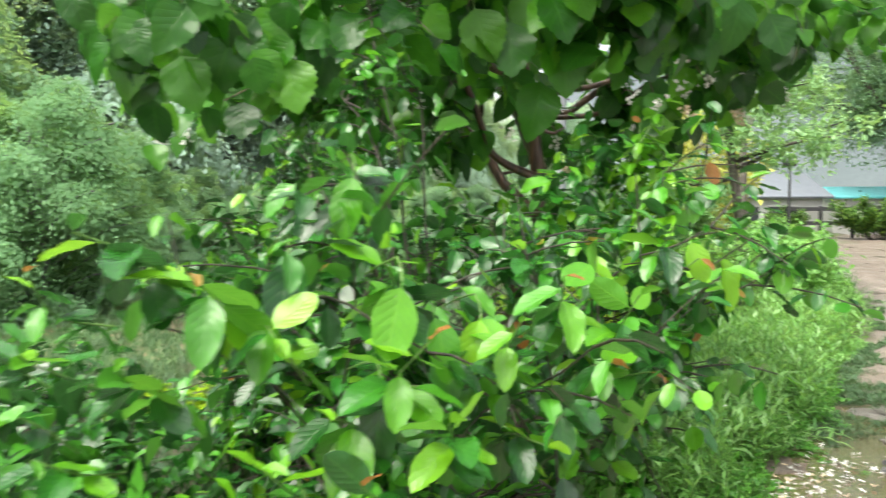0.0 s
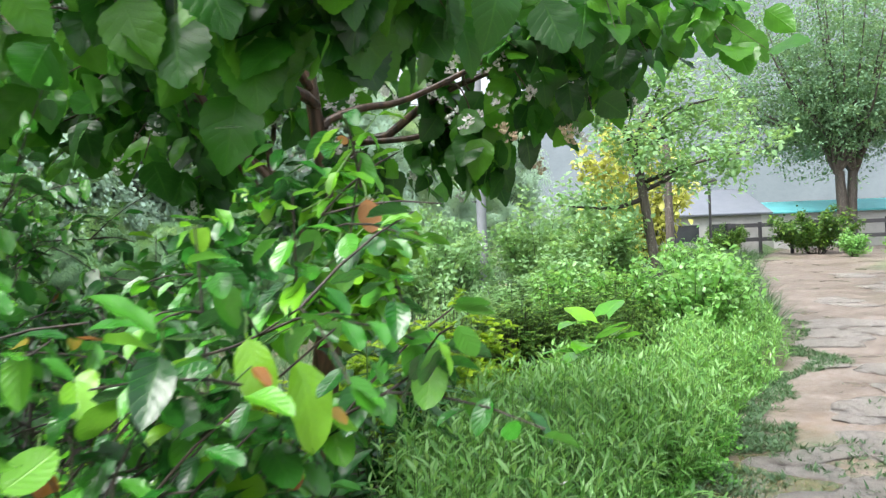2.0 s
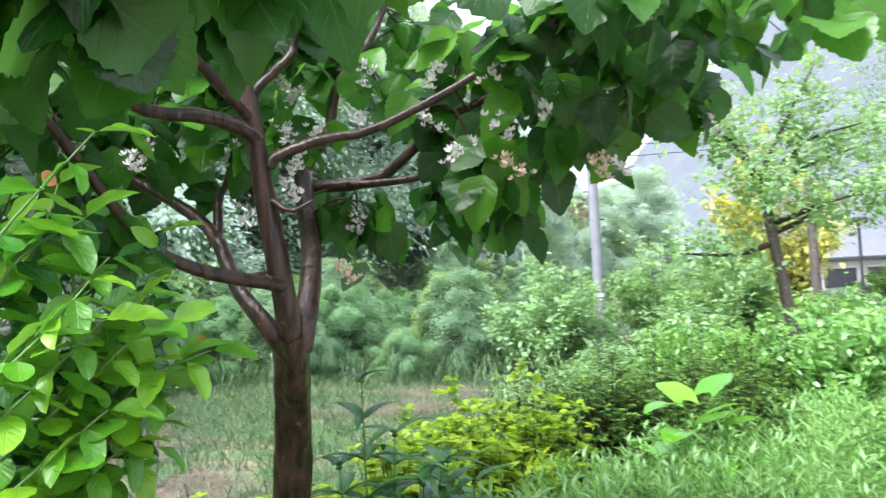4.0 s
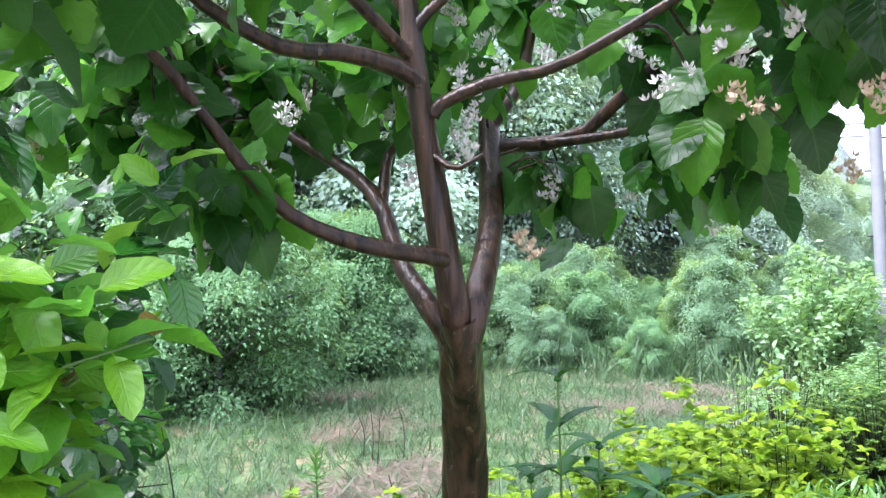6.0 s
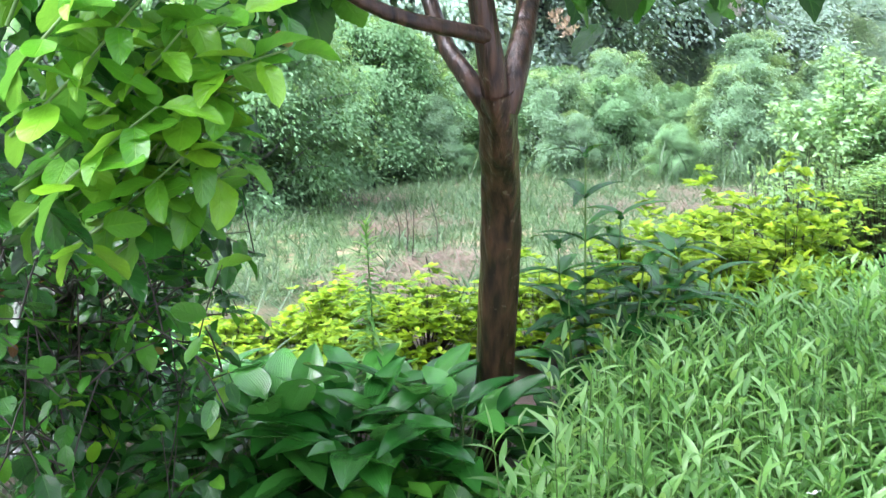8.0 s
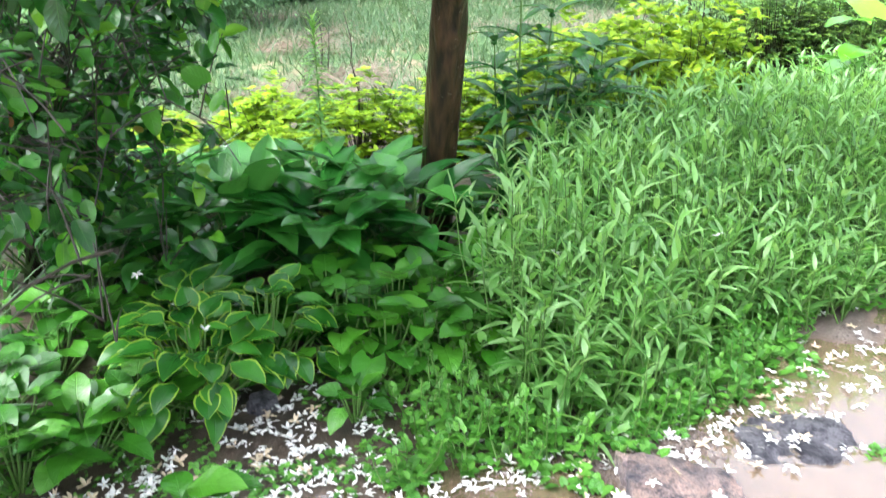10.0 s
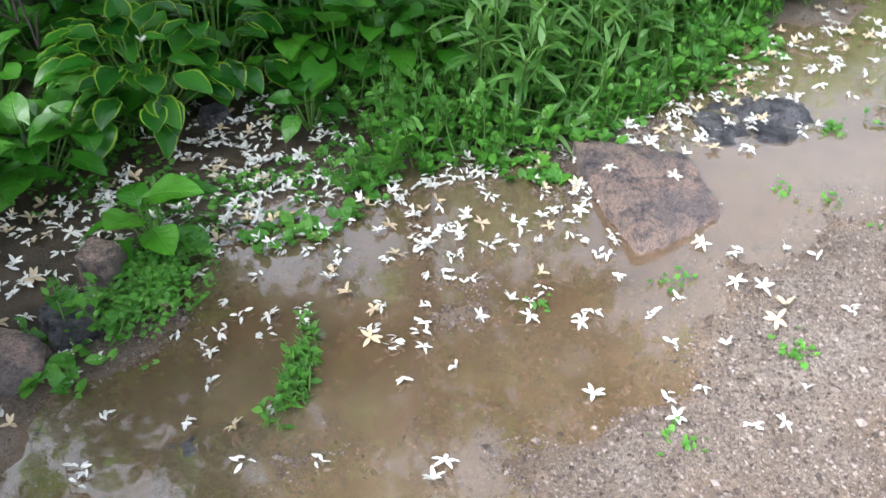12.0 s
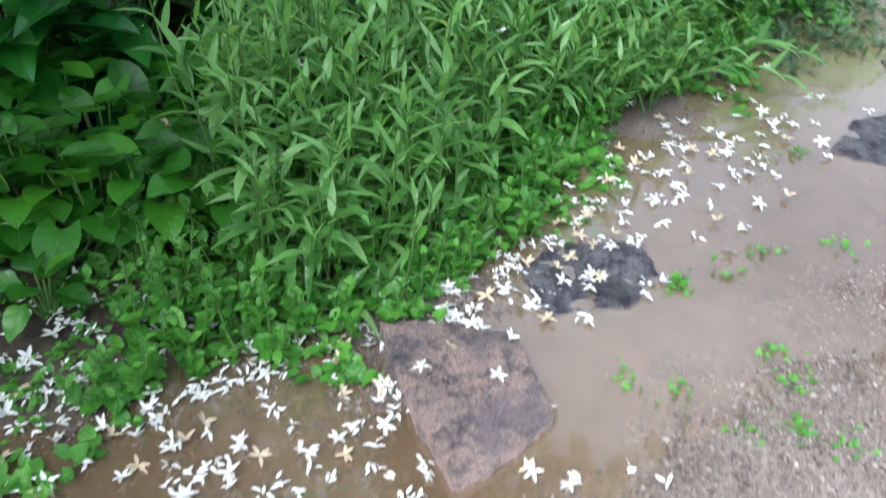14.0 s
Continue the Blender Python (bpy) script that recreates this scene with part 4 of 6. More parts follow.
def crown_mesh(name, material, boughs, sprays, leaves, size, spread_r):
    """Layered sprays of leaves along the boughs, each a small drooping fan."""
    pos, way, face = [], [], []
    for P in boughs:
        away = unit((P[-1] - P[0]) * (1, 1, 0.3))
        for _ in range(sprays):
            i = int(8.99 * math.sqrt(RNG.uniform(0.04, 1)))
            c = P[i] + RNG.normal(size=3) * spread_r * (0.9, 0.9, 0.6)
            n = unit(away * RNG.uniform(0.2, 0.9) + (0, 0, 0.8) + RNG.normal(size=3) * 0.3)
            r = RNG.normal(size=(leaves, 3)) * spread_r
            r -= n * (r @ n)[:, None] * 0.8
            pos.append(c + r - np.outer((r ** 2).sum(1) / spread_r * 0.3, (0, 0, 1.0)))
            way.append(unit(r) * 0.7 + away * 0.5 + RNG.normal(size=(leaves, 3)) * 0.35 + (0, 0, -0.45))
            face.append(np.tile(n, (leaves, 1)) + RNG.normal(size=(leaves, 3)) * 0.18)
    pos, way, up = np.concatenate(pos), np.concatenate(way), np.concatenate(face)
    kind = RNG.integers(0, len(FLAKE), len(pos))
    V, Q, UV = spread(FLAKE, frames(pos, way, up, RNG.uniform(0.7, 1.3, len(pos)) * size), kind)
    me = quad_mesh(name, V, Q, material, UV)
    # leaves of a spray shade together
    soft = np.concatenate([np.repeat(unit(up[kind == k] + (0, 0, 0.6)), 4, axis=0) for k in range(len(FLAKE))])
    me.normals_split_custom_set_from_vertices(soft.tolist())
    return me


def wood_tree(name, label, height_m, width, material, boughs, sprays, leaves, size, bark=M_BARK_HAZED, low=0.02):
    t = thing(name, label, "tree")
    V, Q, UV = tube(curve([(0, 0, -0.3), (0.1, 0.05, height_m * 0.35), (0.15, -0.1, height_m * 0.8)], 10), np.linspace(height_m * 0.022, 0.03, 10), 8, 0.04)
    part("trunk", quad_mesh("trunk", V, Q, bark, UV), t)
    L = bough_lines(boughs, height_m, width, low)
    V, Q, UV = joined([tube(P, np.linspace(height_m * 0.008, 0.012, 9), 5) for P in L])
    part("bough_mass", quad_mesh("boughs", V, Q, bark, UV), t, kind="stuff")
    part("crown", crown_mesh("crown", material, L, sprays, leaves, size, width * 0.055), t, kind="stuff")
    return t


wood = [wood_tree("woodland_tree", "leafy green woodland tree in the rain, leaves paled for mist", 7.0, 5.2, M_WOOD_HAZED, 36, 24, 70, 0.125),
        wood_tree("woodland_tree", "drooping woodland tree with leaves paled green for mist", 6.0, 5.0, M_DROOP_HAZED, 36, 26, 84, 0.12),
        # this tree's blue-green tone stands for mist
        wood_tree("woodland_tree", "tall tree with leaves tinted blue-green for mist", 10.0, 6.5, M_FAR_HAZED, 38, 28, 110, 0.11),
        wood_tree("woodland_tree", "drooping tree at the foot of the bank, leaves paled for mist", 2.7, 2.4, M_DROOP_HAZED, 38, 26, 84, 0.042)]
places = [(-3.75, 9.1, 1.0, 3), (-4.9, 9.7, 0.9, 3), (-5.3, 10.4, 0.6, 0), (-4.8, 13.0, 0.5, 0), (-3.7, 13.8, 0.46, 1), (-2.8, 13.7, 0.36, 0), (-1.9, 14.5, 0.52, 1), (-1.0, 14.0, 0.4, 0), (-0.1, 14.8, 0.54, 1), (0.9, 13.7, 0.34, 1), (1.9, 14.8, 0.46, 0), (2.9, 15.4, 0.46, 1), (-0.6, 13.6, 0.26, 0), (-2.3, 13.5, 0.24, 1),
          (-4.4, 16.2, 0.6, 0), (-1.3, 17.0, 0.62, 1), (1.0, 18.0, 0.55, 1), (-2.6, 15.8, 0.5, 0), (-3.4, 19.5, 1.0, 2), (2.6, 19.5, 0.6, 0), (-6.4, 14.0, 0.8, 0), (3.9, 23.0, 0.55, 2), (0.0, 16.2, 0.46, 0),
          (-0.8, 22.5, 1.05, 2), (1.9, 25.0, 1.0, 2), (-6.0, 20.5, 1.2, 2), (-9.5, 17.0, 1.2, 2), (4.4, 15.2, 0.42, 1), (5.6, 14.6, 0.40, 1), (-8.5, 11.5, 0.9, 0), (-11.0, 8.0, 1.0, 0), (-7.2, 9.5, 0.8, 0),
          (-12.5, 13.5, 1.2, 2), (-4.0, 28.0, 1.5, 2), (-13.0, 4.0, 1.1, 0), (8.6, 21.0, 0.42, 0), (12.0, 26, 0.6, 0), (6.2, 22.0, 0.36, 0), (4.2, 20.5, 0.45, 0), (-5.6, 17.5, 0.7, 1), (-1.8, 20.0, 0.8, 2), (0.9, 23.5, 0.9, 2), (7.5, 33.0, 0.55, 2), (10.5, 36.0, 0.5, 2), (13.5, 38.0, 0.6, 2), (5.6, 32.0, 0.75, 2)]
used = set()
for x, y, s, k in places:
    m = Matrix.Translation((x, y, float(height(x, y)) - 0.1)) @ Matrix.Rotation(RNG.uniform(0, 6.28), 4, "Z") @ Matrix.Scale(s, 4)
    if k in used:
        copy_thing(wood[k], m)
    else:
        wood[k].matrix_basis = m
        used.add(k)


# ---- far hills ----
def build_hill(name, label, radius, bearings, tops, haze_a, haze_b, seed):
    """A ridge round the valley: its height in degrees at compass bearings from the tree."""
    n, k = 240, 24
    V, UV = [], []
    lo, hi = bearings[0], bearings[-1]
    for i in range(n):
        b = lo + (hi - lo) * i / (n - 1)
        a = radians(b)
        ridge = radius * 1.6 * math.tan(radians(float(np.interp(b, bearings, tops)) + 0.5 * math.sin(b * 0.9 + seed) + 0.25 * math.sin(b * 2.3)))
        for j in range(k):
            f = j / (k - 1)
            r = radius * (1 + 0.6 * f)
            bump = 0.02 * ridge * (math.sin(i * 1.7 + j * 2.3 + seed) + math.sin(i * 0.9 - j * 1.9))
            V.append((r * math.sin(a), r * math.cos(a), ridge * f ** 0.9 + bump * (0.2 + f) - 2 * (1 - f)))
            UV.append((i / n, f))
    Q = [(i * k + j, (i + 1) * k + j, (i + 1) * k + j + 1, i * k + j + 1) for i in range(n - 1) for j in range(k - 1)]
    # rain mist is painted in: both wood tones are pale grey-blue
    m = plain_material(name + "_hazed_woods", haze_a, haze_b, 0.12, 0.95, 0.3, 0.5)
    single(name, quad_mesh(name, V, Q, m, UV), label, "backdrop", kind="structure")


build_hill("backdrop_hill", "wooded hillside with rain mist painted into its colour", 60, (-110, -60, -20, 4, 12, 17, 24), (20, 24, 26, 22, 12, 5, 2), (0.15, 0.19, 0.185), (0.2, 0.25, 0.24), 0.4)
build_hill("backdrop_mountain", "mountainside painted grey for rain mist", 150, (-20, 6, 13, 18, 24, 31, 45, 80, 120), (8, 7, 6, 6.5, 12, 19, 24, 22, 14), (0.075, 0.095, 0.104), (0.1, 0.124, 0.134), 1.9)

# ---- plants of the bed ----
RIBS = tuple(k / 4 for k in range(-4, 5))
HOSTA = [blade(12, RIBS, ovate(0.21, 0.16), f, d, 0.0, 0, 0.05, 0.03) for f, d in ((0.3, 0.35), (0.2, 0.55), (0.45, 0.2))]
ROUND_HOSTA = [blade(9, WIDE, ovate(0.38, 0.1), 0.25, d, 0.08, 0, 0.08) for d in (0.3, 0.5, 0.1)]
HEART = [blade(7, WIDE, lambda u, w=w: max(0.01, w * math.sin(math.pi * min(1, 0.2 + 0.8 * u)) ** 0.8), 0.2, d, 0.3, 0.0, 0.05) for w, d in ((0.46, 0.2), (0.42, 0.35), (0.48, 0.05))]


def rosette(name, label, category, at, shapes, material, n, size, lift, radius, group="", piece="leaf", upright=0.75):
    """A plant whose leaves rise from its root on stalks."""
    ob = thing(name, label, category, (at[0], at[1], float(height(at[0], at[1]))), group)
    meshes = [quad_mesh(piece, V, Q, material, UV) for V, Q, UV in shapes]
    for k in range(n):
        a = k * 2.399 + RNG.normal() * 0.25
        t = (k + 0.5) / n
        r = radius * math.sqrt(t)
        p = np.array((r * math.cos(a), r * math.sin(a), lift * (1.0 - 0.7 * t) * RNG.uniform(0.8, 1.15) + 0.02))
        w = np.array((math.cos(a), math.sin(a), upright - 1.1 * t + RNG.normal() * 0.15)) + RNG.normal(size=3) * 0.15
        s = size * RNG.uniform(0.7, 1.15)
        m = frames(p[None], w[None], (np.array((-math.cos(a) * 0.2, -math.sin(a) * 0.2, 1.0)) + RNG.normal(size=3) * 0.15)[None], [s])[0]
        part(piece, meshes[k % len(meshes)], ob, m=Matrix(m.tolist()))
        V, Q, UV = tube(curve([(0.1 * p[0], 0.1 * p[1], -0.02), p * (0.7, 0.7, 0.6), p], 4), (0.005, 0.004, 0.003, 0.003), 4)
        part("stalk", quad_mesh("stalk", V, Q, M_STEM, UV), ob)
    return ob


for x, y, n, s in ((-0.80, 3.08, 24, 0.30), (-0.48, 3.0, 26, 0.31), (-0.2, 3.1, 20, 0.27), (-0.62, 3.32, 18, 0.3), (-0.34, 3.26, 18, 0.3), (-1.05, 3.0, 10, 0.26), (-1.2, 3.3, 8, 0.26), (-1.5, 2.95, 4, 0.24), (-1.5, 3.45, 4, 0.26)):
    rosette("hosta", "large dark green ribbed hosta, wet from rain", "hosta", (x, y), HOSTA, M_HOSTA, n + 24, s * 0.88, 0.28, 0.24, upright=1.0, group="hostas under the tree")
for x, y, n, s in ((-0.64, 2.2, 30, 0.105), (-0.74, 2.36, 26, 0.11), (-0.52, 2.4, 24, 0.1)):
    rosette("rimmed_hosta", "small hosta with yellow-edged green leaves", "hosta", (x, y), ROUND_HOSTA, M_RIMMED, n + 24, s * 0.95, 0.21, 0.19, group="yellow-edged hostas", upright=0.55)
for k in range(32):
    x, y = [(-0.6, 2.5), (-0.72, 2.55), (-0.9, 2.6), (-1.0, 1.95), (-0.35, 2.85), (0.1, 2.45), (-1.1, 2.3), (-0.25, 2.5), (0.3, 2.75), (-0.31, 2.47), (-0.18, 2.62), (-0.07, 2.68), (0.05, 2.6), (0.18, 2.66), (-0.38, 2.62), (-0.28, 2.75), (-0.05, 2.45), (-0.82, 1.93), (-0.92, 1.8), (-0.48, 2.6), (0.02, 2.8), (-0.45, 2.35), (0.22, 2.48), (-0.17, 2.42), (-0.75, 2.05), (0.12, 2.95), (-1.05, 2.5), (-1.0, 2.75), (-1.2, 2.45), (-0.85, 2.72), (-1.2, 2.7), (-1.15, 2.1)][k]
    rosette("heart_leaved_plant", "fresh green plant with heart-shaped leaves", "plant", (x, y), HEART, M_HEART, 18, 0.088, 0.13 if -1.3 < x < -0.4 else 0.19, 0.13, group="heart-leaved plants")
rosette("broad_leaved_plant", "low plant with broad bright green leaves among fallen petals", "plant", (-0.487, 1.715), ROUND_HOSTA, M_HEART, 9, 0.125, 0.13, 0.05)
rosette("broad_leaved_plant", "low rosette of bright green leaves beside the track", "plant", (-0.216, 2.18), ROUND_HOSTA, M_HEART, 10, 0.085, 0.08, 0.05)
rosette("butterbur", "butterbur with large bright yellow-green leaves", "plant", (1.95, 4.75), HEART, M_PLUM_YOUNG, 22, 0.19, 0.78, 0.32)
rosette("broad_leaved_plant", "broad-leaved dark plant at the foot of the tree", "plant", (0.08, 3.4), HOSTA, M_TALL, 12, 0.17, 0.2, 0.1)


def tall_plant(at, stems, label):
    ob = thing("tall_plant", label, "plant", (at[0], at[1], float(height(at[0], at[1]))))
    mats = [quad_mesh("leaf", V, Q, M_TALL, UV) for V, Q, UV in [blade(6, WIDE, oval(0.15, 0.04, 0.7), 0.3, d) for d in (0.45, 0.8)]]
    for dx, dy, h in stems:
        P = curve([(dx * 0.3, dy * 0.3, -0.03), (dx * 0.8, dy * 0.8, h * 0.5), (dx, dy, h)], 8)
        V, Q, UV = tube(P, np.linspace(0.007, 0.003, 8), 6)
        part("stem", quad_mesh("stem", V, Q, M_STEM, UV), ob)
        for k in range(20):
            t = 0.16 + 0.83 * k / 19
            p = P[min(7, int(t * 7.99))]
            a = k * 2.4 + dx * 9
            w = np.array((math.cos(a), math.sin(a), 0.75))
            s = 0.25 * (1.15 - 0.5 * t) * RNG.uniform(0.85, 1.15)
            part("leaf", mats[k % 2], ob, m=Matrix(frames(p[None], w[None], np.array([[0, 0, 1.0]]), [s])[0].tolist()))
        bud = bmesh.new()
        bmesh.ops.create_icosphere(bud, subdivisions=2, radius=0.012)
        for v in bud.verts:
            v.co += Vector((0, 0, 0)) + v.co * 0.3 * math.sin(v.co.z * 900)
        part("bud", bm_mesh("bud", bud, M_TALL), ob, m=pose(*P[-1]))


tall_plant((0.17, 3.6), [(0.0, 0.0, 1.08), (0.12, 0.1, 0.85), (-0.1, 0.05, 0.75), (0.2, -0.08, 0.7), (0.3, 0.1, 0.72), (-0.05, -0.1, 0.6)], "tall dark green lance-leaved plant beside the trunk")
tall_plant((0.5, 3.8), [(0.0, 0.0, 0.72), (0.12, 0.1, 0.6), (-0.1, 0.05, 0.62)], "dark green lance-leaved plant in the weeds")


def spiky_plant(at, h):
    ob = thing("spiky_plant", "slender upright plant with whorls of needle leaves", "plant", (at[0], at[1], float(height(at[0], at[1]))))
    V, Q, UV = tube([(0, 0, -0.02), (0.01, 0, h * 0.5), (0, 0, h)], (0.005, 0.004, 0.002), 5)
    part("stem", quad_mesh("stem", V, Q, M_STEM, UV), ob)
    n = 150
    t = np.linspace(0.25, 1, n)
    a = np.arange(n) * 2.4
    way = np.stack([np.cos(a), np.sin(a), 0.15 + 1.5 * np.clip(t - 0.8, 0, 1) * 5], -1)
    M = frames(np.stack([0 * t, 0 * t, h * t], -1), way, np.tile((0, 0, 1.0), (n, 1)), 0.12 * (1.15 - 0.7 * t))
    V, Q, UV = spread(LANCE, M)
    part("leaves", quad_mesh("leaves", V, Q, M_WEED, UV), ob, kind="stuff")


spiky_plant((-0.62, 3.55), 0.85)


# ---- azaleas, hedge and small shrubs behind the bed ----
def azalea(label, material, width, tall, whorls, leaf_size):
    ob = thing("azalea_bush", label, "shrub", group="yellow-green azaleas")
    d = unit(np.column_stack([RNG.normal(size=(whorls, 2)), np.abs(RNG.normal(size=whorls)) + 0.15]))
    lump = 1 + 0.16 * np.sin(d[:, 0] * 7 + 1) * np.cos(d[:, 1] * 6)
    tip = d * (width, width, tall) * (lump * RNG.uniform(0.3, 1.08, whorls) ** 0.5)[:, None]
    pos, way = [], []
    for p, n in zip(tip, d):
        for k in range(6):
            a = k * 1.05 + RNG.uniform(0, 0.5)
            pos.append(p), way.append((math.cos(a) + n[0] * 0.5, math.sin(a) + n[1] * 0.5, 0.45 + RNG.normal() * 0.2))
    n = len(pos)
    V, Q, UV = spread(SMALL, frames(np.array(pos), np.array(way), np.tile((0, 0, 1.0), (n, 1)) + RNG.normal(size=(n, 3)) * 0.2, RNG.uniform(0.7, 1.2, n) * leaf_size))
    part("foliage", quad_mesh("foliage", V, Q, material, UV), ob, "bright yellow-green leaves", kind="stuff")
    tw = [tube(curve([(0.05 * p[0], 0.05 * p[1], -0.02), p * (0.6, 0.6, 0.5), p], 4), (0.006, 0.004, 0.003, 0.002), 4) for p in tip[:: 6]]
    V, Q, UV = joined(tw)
    part("twig_mass", quad_mesh("twigs", V, Q, M_TWIG, UV), ob, kind="stuff")
    return ob


def set_out(first, places):
    for k, (x, y, s, sz) in enumerate(places):
        m = Matrix.Translation((x, y, float(height(x, y)))) @ Matrix.Rotation(k * 1.7, 4, "Z") @ Matrix.Diagonal((s, s, sz, 1))
        if k:
            copy_thing(first, m)
        else:
            first.matrix_basis = m


set_out(azalea("low azalea bush with bright yellow-green new leaves", M_AZALEA, 0.42, 0.62, 420, 0.06),
        [(0.72, 4.45, 1.0, 1.15), (0.35, 4.6, 0.9, 1.0), (1.08, 4.85, 0.9, 1.2), (0.7, 5.1, 1.0, 1.1), (-0.65, 4.5, 0.8, 0.62), (-1.15, 4.6, 0.75, 0.55), (-0.15, 4.75, 0.8, 0.66), (-1.6, 4.3, 0.7, 0.42), (-2.1, 4.4, 0.7, 0.36), (-0.95, 4.1, 0.55, 0.45), (-1.35, 3.8, 0.55, 0.4)])
box_hedge = azalea("clipped dark green hedge bush with yellow tips", M_BOX, 0.5, 0.9, 1700, 0.038)
box_hedge.name = "hedge_bush"
tagged(box_hedge, group="hedge")
set_out(box_hedge, [(1.75, 5.8, 0.95, 0.95), (2.2, 6.05, 1.0, 0.98), (2.65, 6.35, 1.0, 0.98), (3.1, 6.75, 1.0, 0.98), (3.55, 7.15, 0.9, 0.95), (2.35, 5.55, 0.8, 0.8), (2.85, 5.95, 0.8, 0.85), (1.45, 6.3, 0.8, 0.9)])


def leafy_bush(name, label, material, width, tall, leaves, size, stems=9, group=""):
    ob = thing(name, label, "shrub", group=group)
    pos, way, tw = [], [], []
    for k in range(stems * 5):
        a, r = RNG.uniform(0, 6.28), width * math.sqrt(RNG.uniform(0.05, 1))
        tip = np.array((r * math.cos(a), r * math.sin(a), tall * RNG.uniform(0.45, 1.0) * (1 - 0.35 * (r / width) ** 2)))
        P = curve([(tip[0] * 0.15, tip[1] * 0.15, -0.03), tip * (0.55, 0.55, 0.6), tip], 8)
        if k < stems:
            V, Q, UV = tube(P, np.linspace(0.012, 0.003, 8), 5)
            part("stem", quad_mesh("stem", V, Q, M_TWIG, UV), ob)
        else:
            tw.append(tube(P, np.linspace(0.007, 0.002, 8), 4))
        m = leaves // (stems * 5)
        t = RNG.uniform(0.3, 1.0, m)
        pos.append(P[(t * 7.99).astype(int)] + RNG.normal(size=(m, 3)) * 0.07)
        way.append(RNG.normal(size=(m, 3)) * (1, 1, 0.5) + (0, 0, 0.1))
    pos, way = np.concatenate(pos), np.concatenate(way)
    V, Q, UV = joined(tw)
    part("twig_mass", quad_mesh("twigs", V, Q, M_TWIG, UV), ob, kind="stuff")
    V, Q, UV = spread(SMALL, frames(pos, way, np.tile((0, -0.2, 1.0), (len(pos), 1)) + RNG.normal(size=(len(pos), 3)) * 0.35, RNG.uniform(0.6, 1.2, len(pos)) * size))
    part("foliage", quad_mesh("foliage", V, Q, material, UV), ob, kind="stuff")
    return ob


set_out(leafy_bush("garden_bush", "light green garden bush with pale shoot tips", M_PALE_LEAF, 0.3, 1.15, 700, 0.06, 7), [(1.25, 5.9, 0.7, 1.0), (1.5, 6.0, 0.6, 0.95), (1.05, 5.85, 0.6, 0.88)])
set_out(leafy_bush("garden_bush", "spreading leafy green bush beside the track", M_WEED, 0.75, 1.5, 2600, 0.10, 9), [(4.1, 6.95, 0.8, 0.88), (4.42, 6.85, 0.6, 0.75), (3.45, 7.2, 0.8, 0.9), (4.75, 7.6, 0.8, 0.88), (5.2, 8.1, 0.75, 0.8), (3.0, 7.6, 0.75, 0.9), (5.9, 9.9, 0.9, 0.85)])
set_out(leafy_bush("side_bush", "low green bush with orange tips behind the shrubs", M_PLUM, 0.6, 0.8, 3000, 0.07, 8), [(-2.3, 1.9, 1.0, 1.0), (-2.0, 1.2, 0.9, 0.8), (-2.6, 2.8, 1.0, 1.1), (-3.2, 2.2, 1.1, 1.0), (-1.75, 0.8, 0.7, 0.7), (-2.0, 0.5, 0.9, 1.25), (-2.3, 1.0, 1.0, 1.4), (-1.75, 0.25, 0.6, 0.95), (-2.15, 0.85, 0.8, 1.1), (-1.95, 1.3, 0.8, 1.2)])
set_out(leafy_bush("garden_bush", "bright green bush by the utility pole", M_PALE_LEAF, 0.9, 2.3, 6500, 0.095, 9), [(3.0, 12.6, 1.0, 0.9), (4.9, 12.9, 1.0, 1.0), (5.8, 12.6, 1.1, 0.95), (4.5, 11.2, 0.8, 0.45), (3.0, 9.6, 0.6, 0.3), (2.4, 8.8, 0.5, 0.3)])


